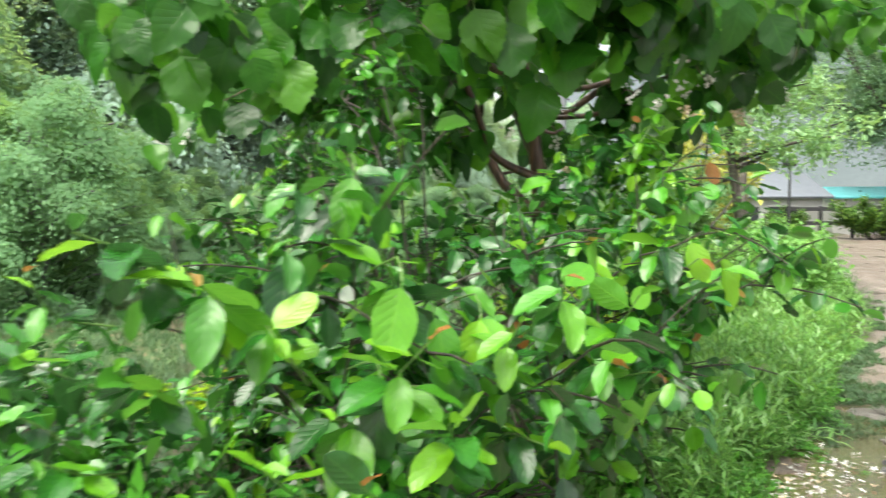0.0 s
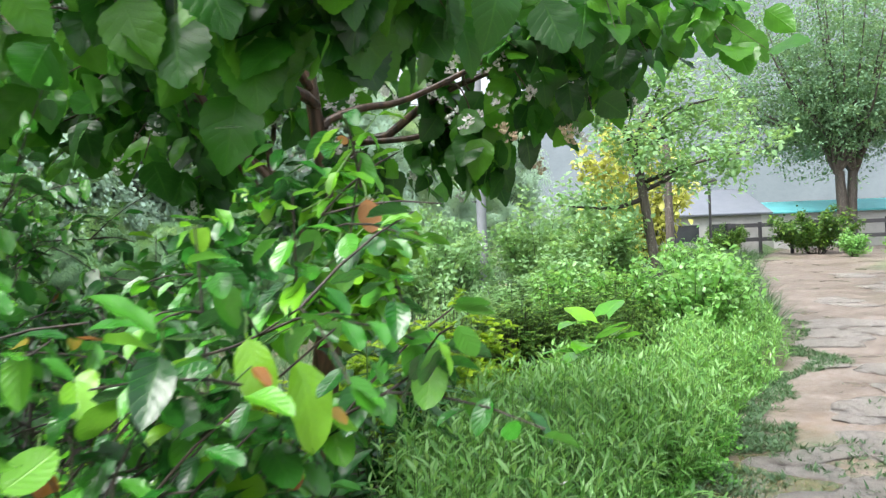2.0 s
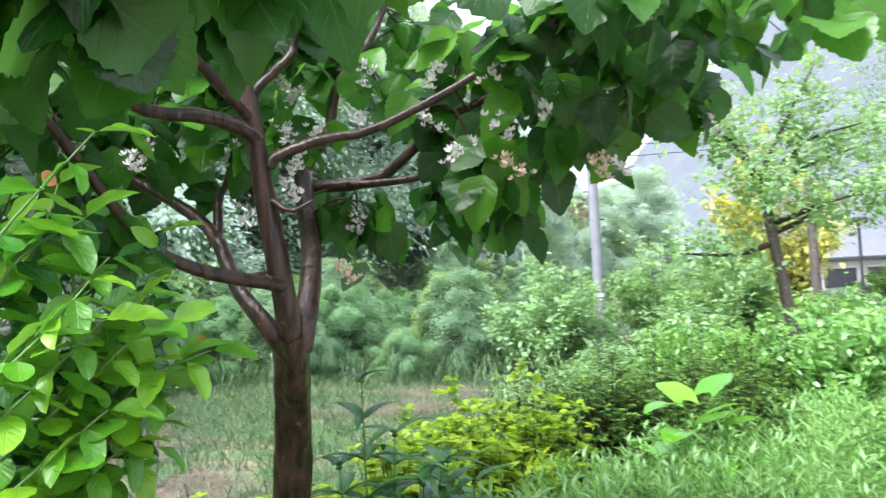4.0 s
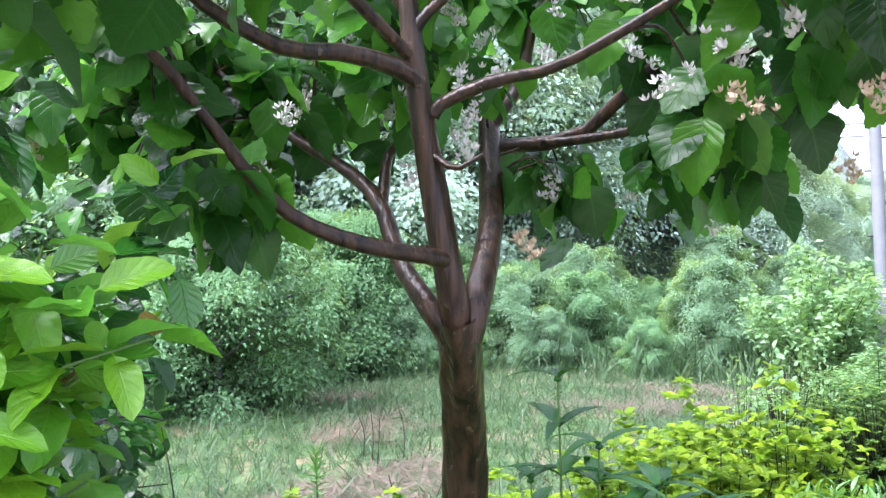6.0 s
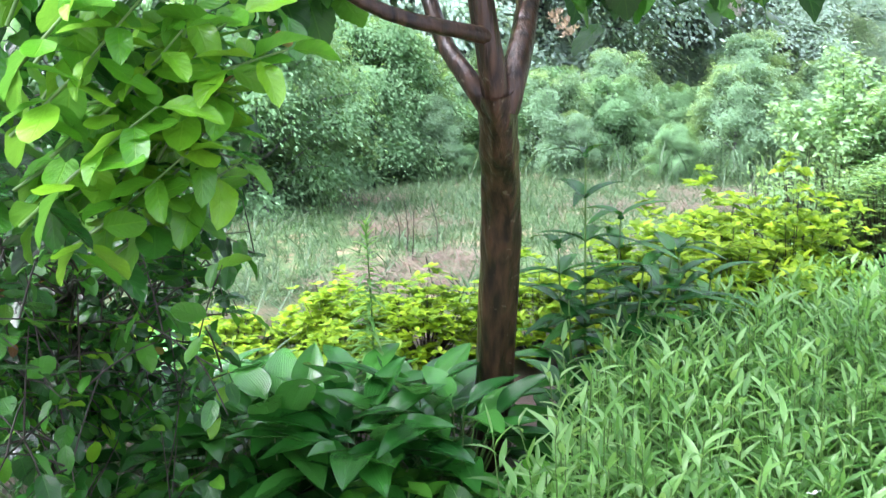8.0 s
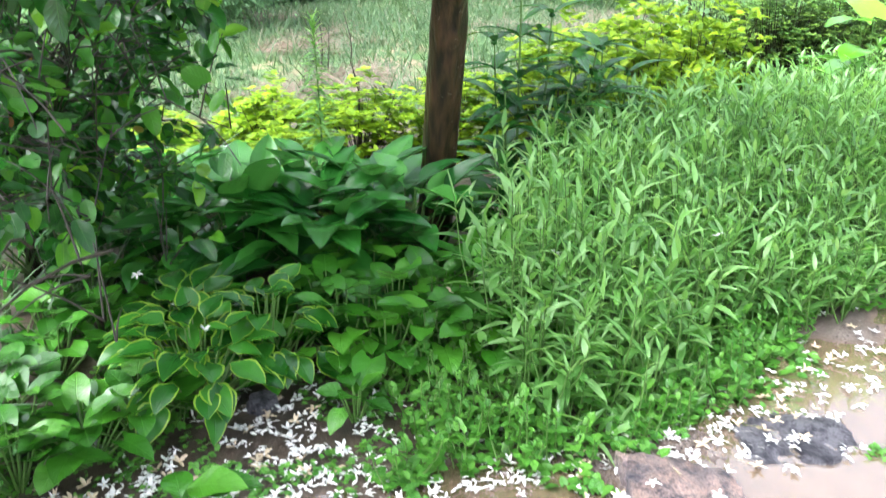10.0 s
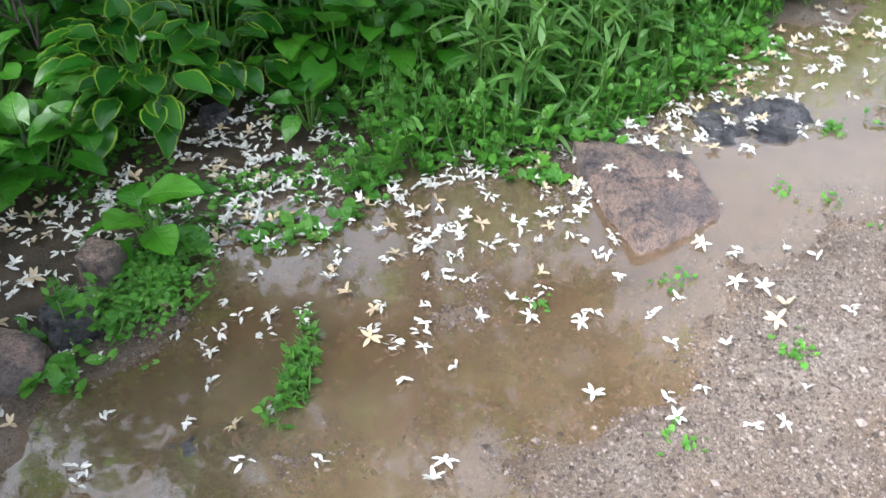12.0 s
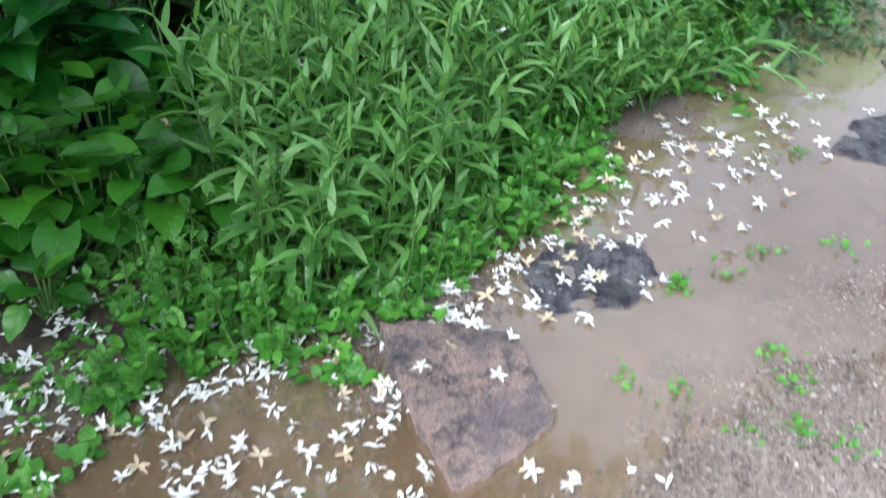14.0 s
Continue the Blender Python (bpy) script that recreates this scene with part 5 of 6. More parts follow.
# ---- small tree by the track, pole, far garden ----
def small_tree():
    ob = thing("small_tree", "small light green tree with a pale mossy trunk", "tree", (5.12, 9.75, float(height(5.12, 9.75))))
    o = np.array(ob.location)
    T = curve([(5.15, 9.75, 0.0), (5.09, 9.75, 1.0), (4.97, 9.75, 1.7), (4.84, 9.75, 2.5), (4.78, 9.75, 2.75)], 12)
    V, Q, UV = tube(T - o, np.linspace(0.078, 0.055, 12), 10, 0.06)
    part("trunk", quad_mesh("trunk", V, Q, M_GREYBARK, UV), ob)
    pos, way = [], []
    arms = [[(4.9, 9.75, 2.1), (5.3, 9.7, 2.25), (5.82, 9.7, 2.5), (6.8, 9.6, 2.8)], [(4.9, 9.75, 2.0), (4.4, 9.7, 1.9), (3.6, 9.6, 1.95)], [(4.8, 9.75, 2.6), (4.4, 9.6, 3.1), (3.9, 9.5, 3.3)], [(4.8, 9.75, 2.7), (5.1, 9.6, 3.3), (5.5, 9.6, 3.9)],
            [(4.82, 9.75, 2.6), (5.5, 9.9, 3.1), (6.3, 10.0, 3.3)], [(4.9, 9.75, 2.3), (4.6, 9.3, 2.6), (4.3, 8.9, 2.7)], [(4.9, 9.75, 2.2), (5.4, 9.2, 2.4), (6.0, 8.9, 2.5)], [(4.8, 9.75, 2.7), (4.6, 10.2, 3.4), (4.4, 10.6, 3.8)], [(4.8, 9.75, 2.5), (5.8, 10.4, 2.9), (6.9, 10.6, 3.2)]]
    for arm in arms:
        P = curve(arm, 12)
        V, Q, UV = tube(P - o, np.linspace(0.035, 0.008, 12), 7)
        part("limb", quad_mesh("limb", V, Q, M_TWIG, UV), ob)
        for k in range(75):
            c = P[int(RNG.integers(4, 12))] + RNG.normal(size=3) * (0.22, 0.2, 0.16)
            m = 9
            pos.append(c + RNG.normal(size=(m, 3)) * 0.05)
            way.append(RNG.normal(size=(m, 3)) * (1, 1, 0.4) + (0, 0, 0.1))
    pos, way = np.concatenate(pos) - o, np.concatenate(way)
    V, Q, UV = spread(SMALL, frames(pos, way, np.tile((0, -0.2, 1.0), (len(pos), 1)) + RNG.normal(size=(len(pos), 3)) * 0.35, RNG.uniform(0.06, 0.11, len(pos))))
    part("crown", quad_mesh("crown", V, Q, M_PALE_LEAF, UV), ob, kind="stuff")
    ob.location, ob.scale = (4.46, 8.23, float(height(4.46, 8.23))), (0.85, 0.85, 0.93)


small_tree()
M_CONCRETE = plain_material("pole_concrete", (0.17, 0.185, 0.205), (0.22, 0.235, 0.255), 6, 0.6, 0.15)
M_BAND = plain_material("white_band", (0.75, 0.76, 0.78), (0.82, 0.83, 0.84), 20, 0.4, 0.05)
M_DARK = plain_material("dark_metal", (0.02, 0.02, 0.022), (0.04, 0.04, 0.045), 14, 0.45, 0.1)


def utility_pole(x, y, h, r):
    z = float(height(x, y))
    ob = thing("utility_pole", "pale grey concrete utility pole with a white band", "pole", (x, y, z))
    V, Q, UV = tube([(0, 0, -0.3), (0, 0, h / 2), (0, 0, h)], (r, r * 0.92, r * 0.8), 20)
    part("shaft", quad_mesh("shaft", V, Q, M_CONCRETE, UV), ob)
    V, Q, UV = tube([(0, 0, 1.23 - z - 0.03), (0, 0, 1.23 - z), (0, 0, 1.23 - z + 0.03)], (r + 0.004,) * 3, 20)
    part("band", quad_mesh("band", V, Q, M_BAND, UV), ob, "white band")
    for k in range(9):
        bm = bmesh.new()
        bmesh.ops.create_cone(bm, cap_ends=True, segments=6, radius1=0.012, radius2=0.012, depth=0.09)
        part("step_bolt", bm_mesh("step_bolt", bm, M_DARK), ob, m=pose((r + 0.02) * (1 if k % 2 else -1), 0, 1.2 + 0.45 * k, 0, 90, 0))


utility_pole(3.99, 13.26, 7.5, 0.088)
for dz, dx in ((0.0, 0.0), (-0.35, 0.3)):
    P = curve([(-26, 24, 7.9 + dz), (-8 + dx, 24.5, 6.8 + dz), (8, 25.5, 5.6 + dz), (30, 27, 7.6 + dz)], 40)
    V, Q, UV = tube(P, np.full(40, 0.014), 5)
    single("power_cable", quad_mesh("power_cable", V, Q, M_DARK, UV), "thin dark power cable strung across the valley", "cable", group="power cables")
V, Q, UV = tube([(7.47, 13.0, -0.1), (7.46, 13.0, 1.5), (7.44, 13.0, 2.9)], (0.085, 0.075, 0.07), 10, 0.05)
single("dead_tree", quad_mesh("dead_tree", V, Q, M_GREYBARK, UV), "straight bare grey-brown tree behind the small tree", "tree")

gold = leafy_bush("golden_tree", "golden-yellow leaved small tree", M_GOLD_LEAF, 1.0, 3.0, 4200, 0.12, 8)
set_out(gold, [(8.6, 16.2, 1.3, 1.5)])


def far_tree():
    x, y = 22.7, 25.9
    ob = thing("elm_tree", "big spreading elm-like tree with two dark trunks", "tree", (x, y, float(height(x, y)) - 0.1))
    pos, way = [], []
    for k, dx in enumerate((-0.17, 0.2)):
        V, Q, UV = tube(curve([(dx, 0, 0), (dx * 1.1, 0, 1.5), (dx * 1.6, 0, 3.0)], 8), np.linspace(0.24, 0.17, 8), 10, 0.04)
        part("trunk", quad_mesh("trunk", V, Q, M_GREYBARK, UV), ob)
    for k in range(34):
        a = k * 2.4
        spread_out = RNG.uniform(1.2, 5.6)
        end = np.array((spread_out * math.cos(a), spread_out * math.sin(a), 12.5 - 0.95 * spread_out + RNG.uniform(-2.6, 0.5)))
        P = curve([(0.4 * (-1) ** k, 0, 2.9), end * (0.22, 0.22, 0.0) + (0, 0, 4.4), end * (0.65, 0.65, 0.72), end], 14)
        V, Q, UV = tube(P, np.linspace(0.11, 0.012, 14), 6)
        part("bough", quad_mesh("bough", V, Q, M_GREYBARK, UV), ob)
        for _ in range(75):
            c = P[int(RNG.integers(5, 14))] + RNG.normal(size=3) * (0.8, 0.8, 0.6)
            pos.append(c + RNG.normal(size=(22, 3)) * (0.22, 0.22, 0.12))
            way.append(RNG.normal(size=(22, 3)) * (1, 1, 0.5) + (0, 0, -0.3))
    pos, way = np.concatenate(pos), np.concatenate(way)
    V, Q, UV = spread(FLAKE, frames(pos, way, np.tile((0, -0.2, 1.0), (len(pos), 1)) + RNG.normal(size=(len(pos), 3)) * 0.4, RNG.uniform(0.1, 0.16, len(pos))))
    part("crown", quad_mesh("crown", V, Q, M_ELM_HAZED, UV), ob, kind="stuff")


# haze of the distance is put into the elm's pale, bluish leaf tones
M_ELM_HAZED = leaf_material("hazed_elm_leaf", (0.15, 0.28, 0.175), (0.2, 0.37, 0.225), (0.27, 0.45, 0.3), 0.8, 0.5, 2, 0.0, gloss=0.1)
far_tree()
M_ROOF = plain_material("pale_roof_sheet", (0.12, 0.135, 0.165), (0.155, 0.17, 0.2), 3, 0.5, 0.1)
M_WALL = plain_material("white_wall", (0.36, 0.36, 0.35), (0.46, 0.46, 0.44), 3, 0.7, 0.1)
M_TARP = plain_material("teal_roof", (0.10, 0.46, 0.50), (0.16, 0.56, 0.60), 3, 0.5, 0.1)
M_BROWN = plain_material("brown_wood", (0.09, 0.055, 0.04), (0.16, 0.10, 0.07), 12, 0.6, 0.2)
M_GLASS = plain_material("dark_window", (0.03, 0.035, 0.04), (0.05, 0.055, 0.06), 3, 0.1, 0.0)


def box(w, d, h, bevel=0.01):
    bm = bmesh.new()
    bmesh.ops.create_cube(bm, size=1.0)
    for v in bm.verts:
        v.co = Vector((v.co.x * w, v.co.y * d, (v.co.z + 0.5) * h))
    if bevel:
        bmesh.ops.bevel(bm, geom=bm.edges[:], offset=bevel, segments=1, affect="EDGES")
    return bm


def gable_house(name, label, at, turn, w, d, h, rise, wall, roof):
    ob = thing(name, label, "house", at)
    ob.rotation_euler = (0, 0, radians(turn))
    bm = bmesh.new()
    corners = [(-w / 2, -d / 2), (w / 2, -d / 2), (w / 2, d / 2), (-w / 2, d / 2)]
    lo = [bm.verts.new((x, y, -0.2)) for x, y in corners]
    hi = [bm.verts.new((x, y, h)) for x, y in corners]
    r0, r1 = bm.verts.new((-w / 2, 0, h + rise)), bm.verts.new((w / 2, 0, h + rise))
    for k in range(4):
        bm.faces.new((lo[k], lo[(k + 1) % 4], hi[(k + 1) % 4], hi[k]))
    bm.faces.new((hi[0], hi[3], r0)), bm.faces.new((hi[2], hi[1], r1))
    part("wall", bm_mesh("wall", bm, wall, False), ob)
    slope = math.atan2(rise, d / 2)
    for s in (-1, 1):
        part("roof", bm_mesh("roof", box(w + 0.6, math.hypot(rise, d / 2) + 0.35, 0.08), roof, False), ob, m=pose(0, s * (d / 4 + 0.1), h + rise / 2 - 0.02, -s * math.degrees(slope), 0, 0))
    for x in (-w * 0.28, w * 0.1):
        win = part("window", bm_mesh("window", box(1.0, 0.06, 0.6), M_GLASS, False), ob, m=pose(x, -d / 2 - 0.02, h * 0.35))
        part("frame", bm_mesh("frame", box(1.1, 0.04, 0.06), M_WALL, False), win, m=pose(0, -0.02, 0.6))
    return ob


gable_house("farm_house", "long low house with a pale grey sheet roof", (17.2, 27.9, 0.3), -12, 3.6, 4.6, 1.5, 0.85, M_WALL, M_ROOF)
gable_house("tarp_shed", "low shed with a teal roof behind a fence", (25.2, 28.0, 0.35), -14, 8.5, 3.0, 1.45, 0.35, M_WALL, M_TARP)
gable_house("brown_house", "house with a brown eave at the edge of the yard", (13.85, 9.6, 0.1), -43, 5.5, 4.5, 3.3, 1.3, M_WALL, M_BROWN)


def fence(a, b, n):
    a, b = np.array(a, float), np.array(b, float)
    ob = thing("fence", "dark rail fence along the yard", "fence", tuple(a))
    for k in range(n):
        p = (b - a) * k / (n - 1)
        part("post", bm_mesh("post", box(0.1, 0.1, 1.15), M_DARK, False), ob, m=pose(*p))
    ln, ang = float(np.linalg.norm(b - a)), math.degrees(math.atan2(b[1] - a[1], b[0] - a[0]))
    for z in (0.45, 0.95):
        part("rail", bm_mesh("rail", box(ln, 0.05, 0.14), M_DARK, False), ob, m=pose(*((b - a) / 2 + (0, 0, z)), 0, 0, ang))


fence((17.2, 25.4, 0.3), (25.5, 22.6, 0.35), 9)
lamp = thing("garden_lamp", "black garden lamp on a post", "lamp", (6.4, 10.12, float(height(6.4, 10.12))))
V, Q, UV = tube([(0, 0, -0.05), (0, 0, 0.9), (0, 0, 1.82)], (0.022, 0.02, 0.018), 10)
part("post", quad_mesh("post", V, Q, M_DARK, UV), lamp)
part("head", bm_mesh("head", box(0.17, 0.17, 0.09, 0.02), M_DARK, False), lamp, m=pose(0, 0, 1.82))
ball = leafy_bush("round_bush", "small round clipped bush at the yard's edge", M_WEED, 0.5, 0.95, 1500, 0.12, 6, "round bushes")
set_out(ball, [(18.6, 21.0, 0.9, 0.9), (19.8, 20.4, 1.1, 0.95), (21.2, 19.9, 1.0, 0.9)])
low = leafy_bush("low_tree", "low spreading dark green tree by the fence", M_BOX, 1.5, 1.7, 5200, 0.13, 8)
set_out(low, [(19.2, 23.4, 1.0, 1.0), (16.6, 24.6, 0.7, 0.7), (28.0, 22.0, 1.5, 2.6)])
red = leafy_bush("red_plant", "small plant with rusty red leaves", M_PLUM_ORANGE, 0.14, 0.45, 90, 0.1, 4)
set_out(red, [(5.58, 8.5, 1.0, 1.0)])


# ---- water, stones, fallen blossom ----
WATER = -0.006


def water_material():
    m, N, L, bsdf = nodes_of("muddy_water")
    tone = noise_of(N, L, 1.5, 3)
    L.new(ramp(N, L, tone, [(0.38, (0.34, 0.23, 0.135)), (0.6, (0.46, 0.35, 0.24))]), bsdf.inputs["Base Color"])
    bsdf.inputs["Roughness"].default_value, bsdf.inputs["IOR"].default_value = 0.03, 1.62
    bsdf.inputs["Transmission Weight"].default_value = 0.7
    bsdf.inputs["Coat Weight"].default_value, bsdf.inputs["Coat IOR"].default_value, bsdf.inputs["Coat Roughness"].default_value = 1.0, 1.75, 0.02
    bsdf.inputs["Specular IOR Level"].default_value = 1.0
    # rings from rain drops
    geo = N.new("ShaderNodeNewGeometry")
    total = maths(N, L, "ADD", maths(N, L, "MULTIPLY", noise_of(N, L, 14, 2), 0.6), maths(N, L, "MULTIPLY", noise_of(N, L, 70, 2), 0.3))
    for x, y, r in ((0.40, 1.40, 0.05), (0.14, 1.72, 0.03), (0.52, 1.60, 0.035), (1.25, 2.45, 0.05), (1.5, 2.7, 0.05), (-0.1, 1.45, 0.03), (0.85, 2.0, 0.03), (1.05, 2.35, 0.035)):
        far = N.new("ShaderNodeVectorMath")
        far.operation = "DISTANCE"
        far.inputs[1].default_value = (x, y, WATER)
        L.new(geo.outputs["Position"], far.inputs[0])
        ring = maths(N, L, "SINE", maths(N, L, "MULTIPLY", far.outputs["Value"], 420.0))
        fade = maths(N, L, "SUBTRACT", 1.0, maths(N, L, "DIVIDE", far.outputs["Value"], r), True)
        total = maths(N, L, "ADD", total, maths(N, L, "MULTIPLY", ring, fade))
    bumped(N, L, bsdf, total, 0.25, 0.006)
    return m


bm = bmesh.new()
xs = np.linspace(-0.9, 3.2, 42)
grid = [[bm.verts.new((x, 0.9 + 3.3 * j / 20 + 0.0 * x, WATER)) for j in range(21)] for x in xs]
for a, b in zip(grid, grid[1:]):
    for j in range(20):
        if float(off_road(b[j].co.x, b[j].co.y + 0.08)) < 0.35:
            bm.faces.new((a[j], b[j], b[j + 1], a[j + 1]))
bmesh.ops.delete(bm, geom=[v for v in bm.verts if not v.link_faces], context="VERTS")
water = single("water", bm_mesh("puddle_water", bm, water_material()), "shallow brown rain puddle with drop rings", "puddle", kind="structure")
water.visible_shadow = False


def rock_material(name, a, b, c):
    m, N, L, bsdf = nodes_of(name)
    big, fine = noise_of(N, L, 17, 10, rough=0.78), noise_of(N, L, 170, 4, rough=0.75)
    col = ramp(N, L, big, [(0.38, a), (0.46, b), (0.53, c)])
    patch = noise_of(N, L, 6.5, 5, rough=0.6)
    col = mixed(N, L, ramp(N, L, patch, [(0.5, (0, 0, 0)), (0.6, (0.6, 0.6, 0.6))]), col, tuple(1.6 * v for v in a))
    col = mixed(N, L, 0.7, col, ramp(N, L, fine, [(0.35, (0.5, 0.5, 0.52)), (0.65, (1.5, 1.46, 1.42))]), "MULTIPLY")
    L.new(col, bsdf.inputs["Base Color"])
    bsdf.inputs["Roughness"].default_value = 0.35
    bumped(N, L, bsdf, maths(N, L, "ADD", big, fine), 1.0, 0.03)
    return m


M_GRANITE = rock_material("pinkish_granite", (0.1, 0.105, 0.13), (0.38, 0.3, 0.285), (0.66, 0.5, 0.44))
M_SLATE = rock_material("dark_wet_stone", (0.04, 0.04, 0.05), (0.12, 0.12, 0.145), (0.28, 0.28, 0.31))
M_PALE = rock_material("pale_track_stone", (0.22, 0.195, 0.175), (0.31, 0.285, 0.265), (0.4, 0.375, 0.35))


def stone(label, x, y, z, w, d, h, turn, material, seed, group=""):
    bm = bmesh.new()
    bmesh.ops.create_icosphere(bm, subdivisions=4, radius=1.0)
    for v in bm.verts:
        c = v.co.copy()
        k = 1 + 0.22 * noise.noise(c * 1.4 + Vector((seed, 0, 0))) + 0.07 * noise.noise(c * 4 + Vector((0, seed, 0)))
        flat = max(-0.5, min(0.55, c.z)) / 0.55
        k += 0.10 * (noise.cell(c * 2.3 + Vector((seed, seed, 0))) - 0.5) + 0.05 * noise.noise(c * 9)
        v.co = Vector((math.copysign(abs(c.x) ** 0.7, c.x) * w / 2 * k, math.copysign(abs(c.y) ** 0.7, c.y) * d / 2 * k, flat * h * (0.55 + 0.5 * k) + 0.004 * noise.noise(c * 6 + Vector((seed, 0, 3)))))
    return single("stone", bm_mesh("stone", bm, material), label, "stone", pose(x, y, z, 0, 0, turn), group)


def flat_rock(label, outline, top, fall, material, seed, rough=1.0):
    """A low broken slab: its outline on the ground, its top's height and how far that falls towards the east."""
    P = np.array(outline, float)
    c = P.mean(0)
    bm = bmesh.new()
    rows, n = 18, 110
    rings = []
    for k in range(n):
        a = 2 * math.pi * k / n
        d = np.array((math.cos(a), math.sin(a)))
        reach = 1e9
        for p, q in zip(P, np.roll(P, -1, axis=0)):
            e, w = q - p, p - c
            den = d[0] * e[1] - d[1] * e[0]
            if abs(den) > 1e-9:
                s, u = (w[0] * e[1] - w[1] * e[0]) / den, (w[0] * d[1] - w[1] * d[0]) / den
                if s > 0 and -1e-6 <= u <= 1 + 1e-6:
                    reach = min(reach, s)
        reach *= 1 + 0.03 * noise.noise(Vector((d[0] * 3 + seed, d[1] * 3, seed))) + 0.07 * noise.noise(Vector((d[0] * 9, d[1] * 9 + seed, seed)))
        ring = []
        for r in range(1, rows + 1):
            f = min(1.0, r / (rows - 2))
            x, y = d * reach * f * (1 if r < rows - 1 else 1.03)
            crag = rough * (0.016 * noise.noise(Vector((x * 11 + seed, y * 11, 0))) + 0.009 * noise.noise(Vector((x * 27, y * 27, seed))) + 0.006 * noise.noise(Vector((x * 60, y * 60, seed))) + 0.004 * noise.noise(Vector((x * 130, y * 130, seed))))
            z = top - fall * (x / 0.15) + crag
            if r == rows - 2:
                z -= 0.003
            if r == rows - 1:
                z = min(z - 0.012, -0.02)
            if r == rows:
                z = -0.07
            ring.append(bm.verts.new((x, y, z)))
        rings.append(ring)
    mid = bm.verts.new((0, 0, top))
    for a, b in zip(rings, rings[1:] + rings[:1]):
        bm.faces.new((mid, a[0], b[0]))
        for r in range(rows - 1):
            bm.faces.new((a[r], a[r + 1], b[r + 1], b[r]))
    return single("stone", bm_mesh("stone", bm, material), label, "stone", pose(c[0], c[1], 0))


flat_rock("flat pinkish granite slab at the puddle's edge", [(0.45, 2.08), (0.58, 2.1), (0.72, 2.05), (0.76, 1.85), (0.68, 1.78), (0.56, 1.71), (0.5, 1.87)], 0.032, 0.012, M_GRANITE, 3.0)
flat_rock("dark wet rock half under water", [(0.77, 2.3), (0.9, 2.37), (1.07, 2.36), (1.08, 2.24), (1.0, 2.15), (0.8, 2.13)], 0.001, -0.001, M_SLATE, 5.0, 0.9)
flat_rock("dark wet rock under shallow water", [(-0.32, 1.2), (-0.22, 1.26), (-0.13, 1.25), (-0.1, 1.1), (-0.2, 1.02), (-0.31, 1.06)], -0.012, 0.001, M_SLATE, 7.0, 0.5)
stone("black wet stone at the edge of the bed", -0.57, 1.46, 0.02, 0.11, 0.09, 0.05, 30, M_SLATE, 9.0)
stone("rounded grey stone at the edge of the bed", -0.66, 1.36, 0.02, 0.16, 0.11, 0.05, 10, M_GRANITE, 11.0)
stone("dark stone lying in the bed", -0.47, 2.2, 0.03, 0.09, 0.08, 0.04, 40, M_SLATE, 13.0)
stone("brown stone among the petals", -0.56, 1.62, 0.03, 0.09, 0.09, 0.05, 70, M_GRANITE, 15.0)
flat_rock("dark wet rock in the track", [(1.72, 2.72), (1.85, 2.86), (2.05, 2.92), (2.08, 2.72), (1.9, 2.6)], 0.002, 0.001, M_SLATE, 17.0, 0.8)
for k in range(130):
    t = k / 129
    x, y = 2.1 + 8.5 * t ** 1.3 + RNG.uniform(-0.3, 1.4 + 4 * t), 2.9 + 9.5 * t ** 1.3 + RNG.normal() * 0.6 * (1 + 2 * t)
    if float(off_road(x, y)) > -0.3:
        continue
    stone("flat pale stone sunk in the wet track", x, y, float(height(x, y)) - 0.002, RNG.uniform(0.25, 0.75) * (1 + t), RNG.uniform(0.2, 0.55) * (1 + t), 0.014, RNG.uniform(0, 180), M_PALE, 20.0 + k, "flat stones in the track")

petal = blade(6, THREE, oval(0.18, 0.04, 0.85), 0.5, 0.16, 0, 0.06, 0.25)


def star_mesh(lift, gap, material):
    sets = []
    for k in range(5):
        R = np.array(Matrix.Rotation(radians(72 * k + gap * (k % 3 - 1)), 3, "Z") @ Matrix.Rotation(radians(-lift + 6 * (k % 2)), 3, "Y"))
        sets.append((petal[0] @ R.T, petal[1], petal[2]))
    V, Q, UV = joined(sets)
    return quad_mesh("petals", V, Q, material, UV)


STARS = [star_mesh(l, g, m) for l, g, m in ((12, 5, M_PETAL), (30, 14, M_PETAL), (50, 25, M_PETAL), (8, 10, M_PETAL), (20, 20, M_PETAL_OLD), (45, 30, M_PETAL_OLD))]
cb = bmesh.new()
bmesh.ops.create_icosphere(cb, subdivisions=1, radius=0.07)
for v in cb.verts:
    v.co.z = abs(v.co.z) * 1.6
STAMEN = bm_mesh("stamens", cb, M_STAMEN)


def fallen_flower(x, y, z, s):
    k = int(RNG.choice(6, p=[0.2, 0.18, 0.18, 0.12, 0.16, 0.16]))
    m = Matrix.Translation((x, y, z)) @ Euler((RNG.normal() * 0.3, RNG.normal() * 0.3, RNG.uniform(0, 6.28))).to_matrix().to_4x4() @ Matrix.Scale(s, 4)
    ob = single("fallen_flower", STARS[k], "withered cream snowbell flower fallen on the wet ground" if k > 3 else "white star-shaped snowbell flower fallen on the wet ground", "flower", m, "fallen flowers")
    part("stamens", STAMEN, ob, "yellow stamens", m=Matrix.Translation((0, 0, 0.02)))


LITTER, DROPPED = [], []


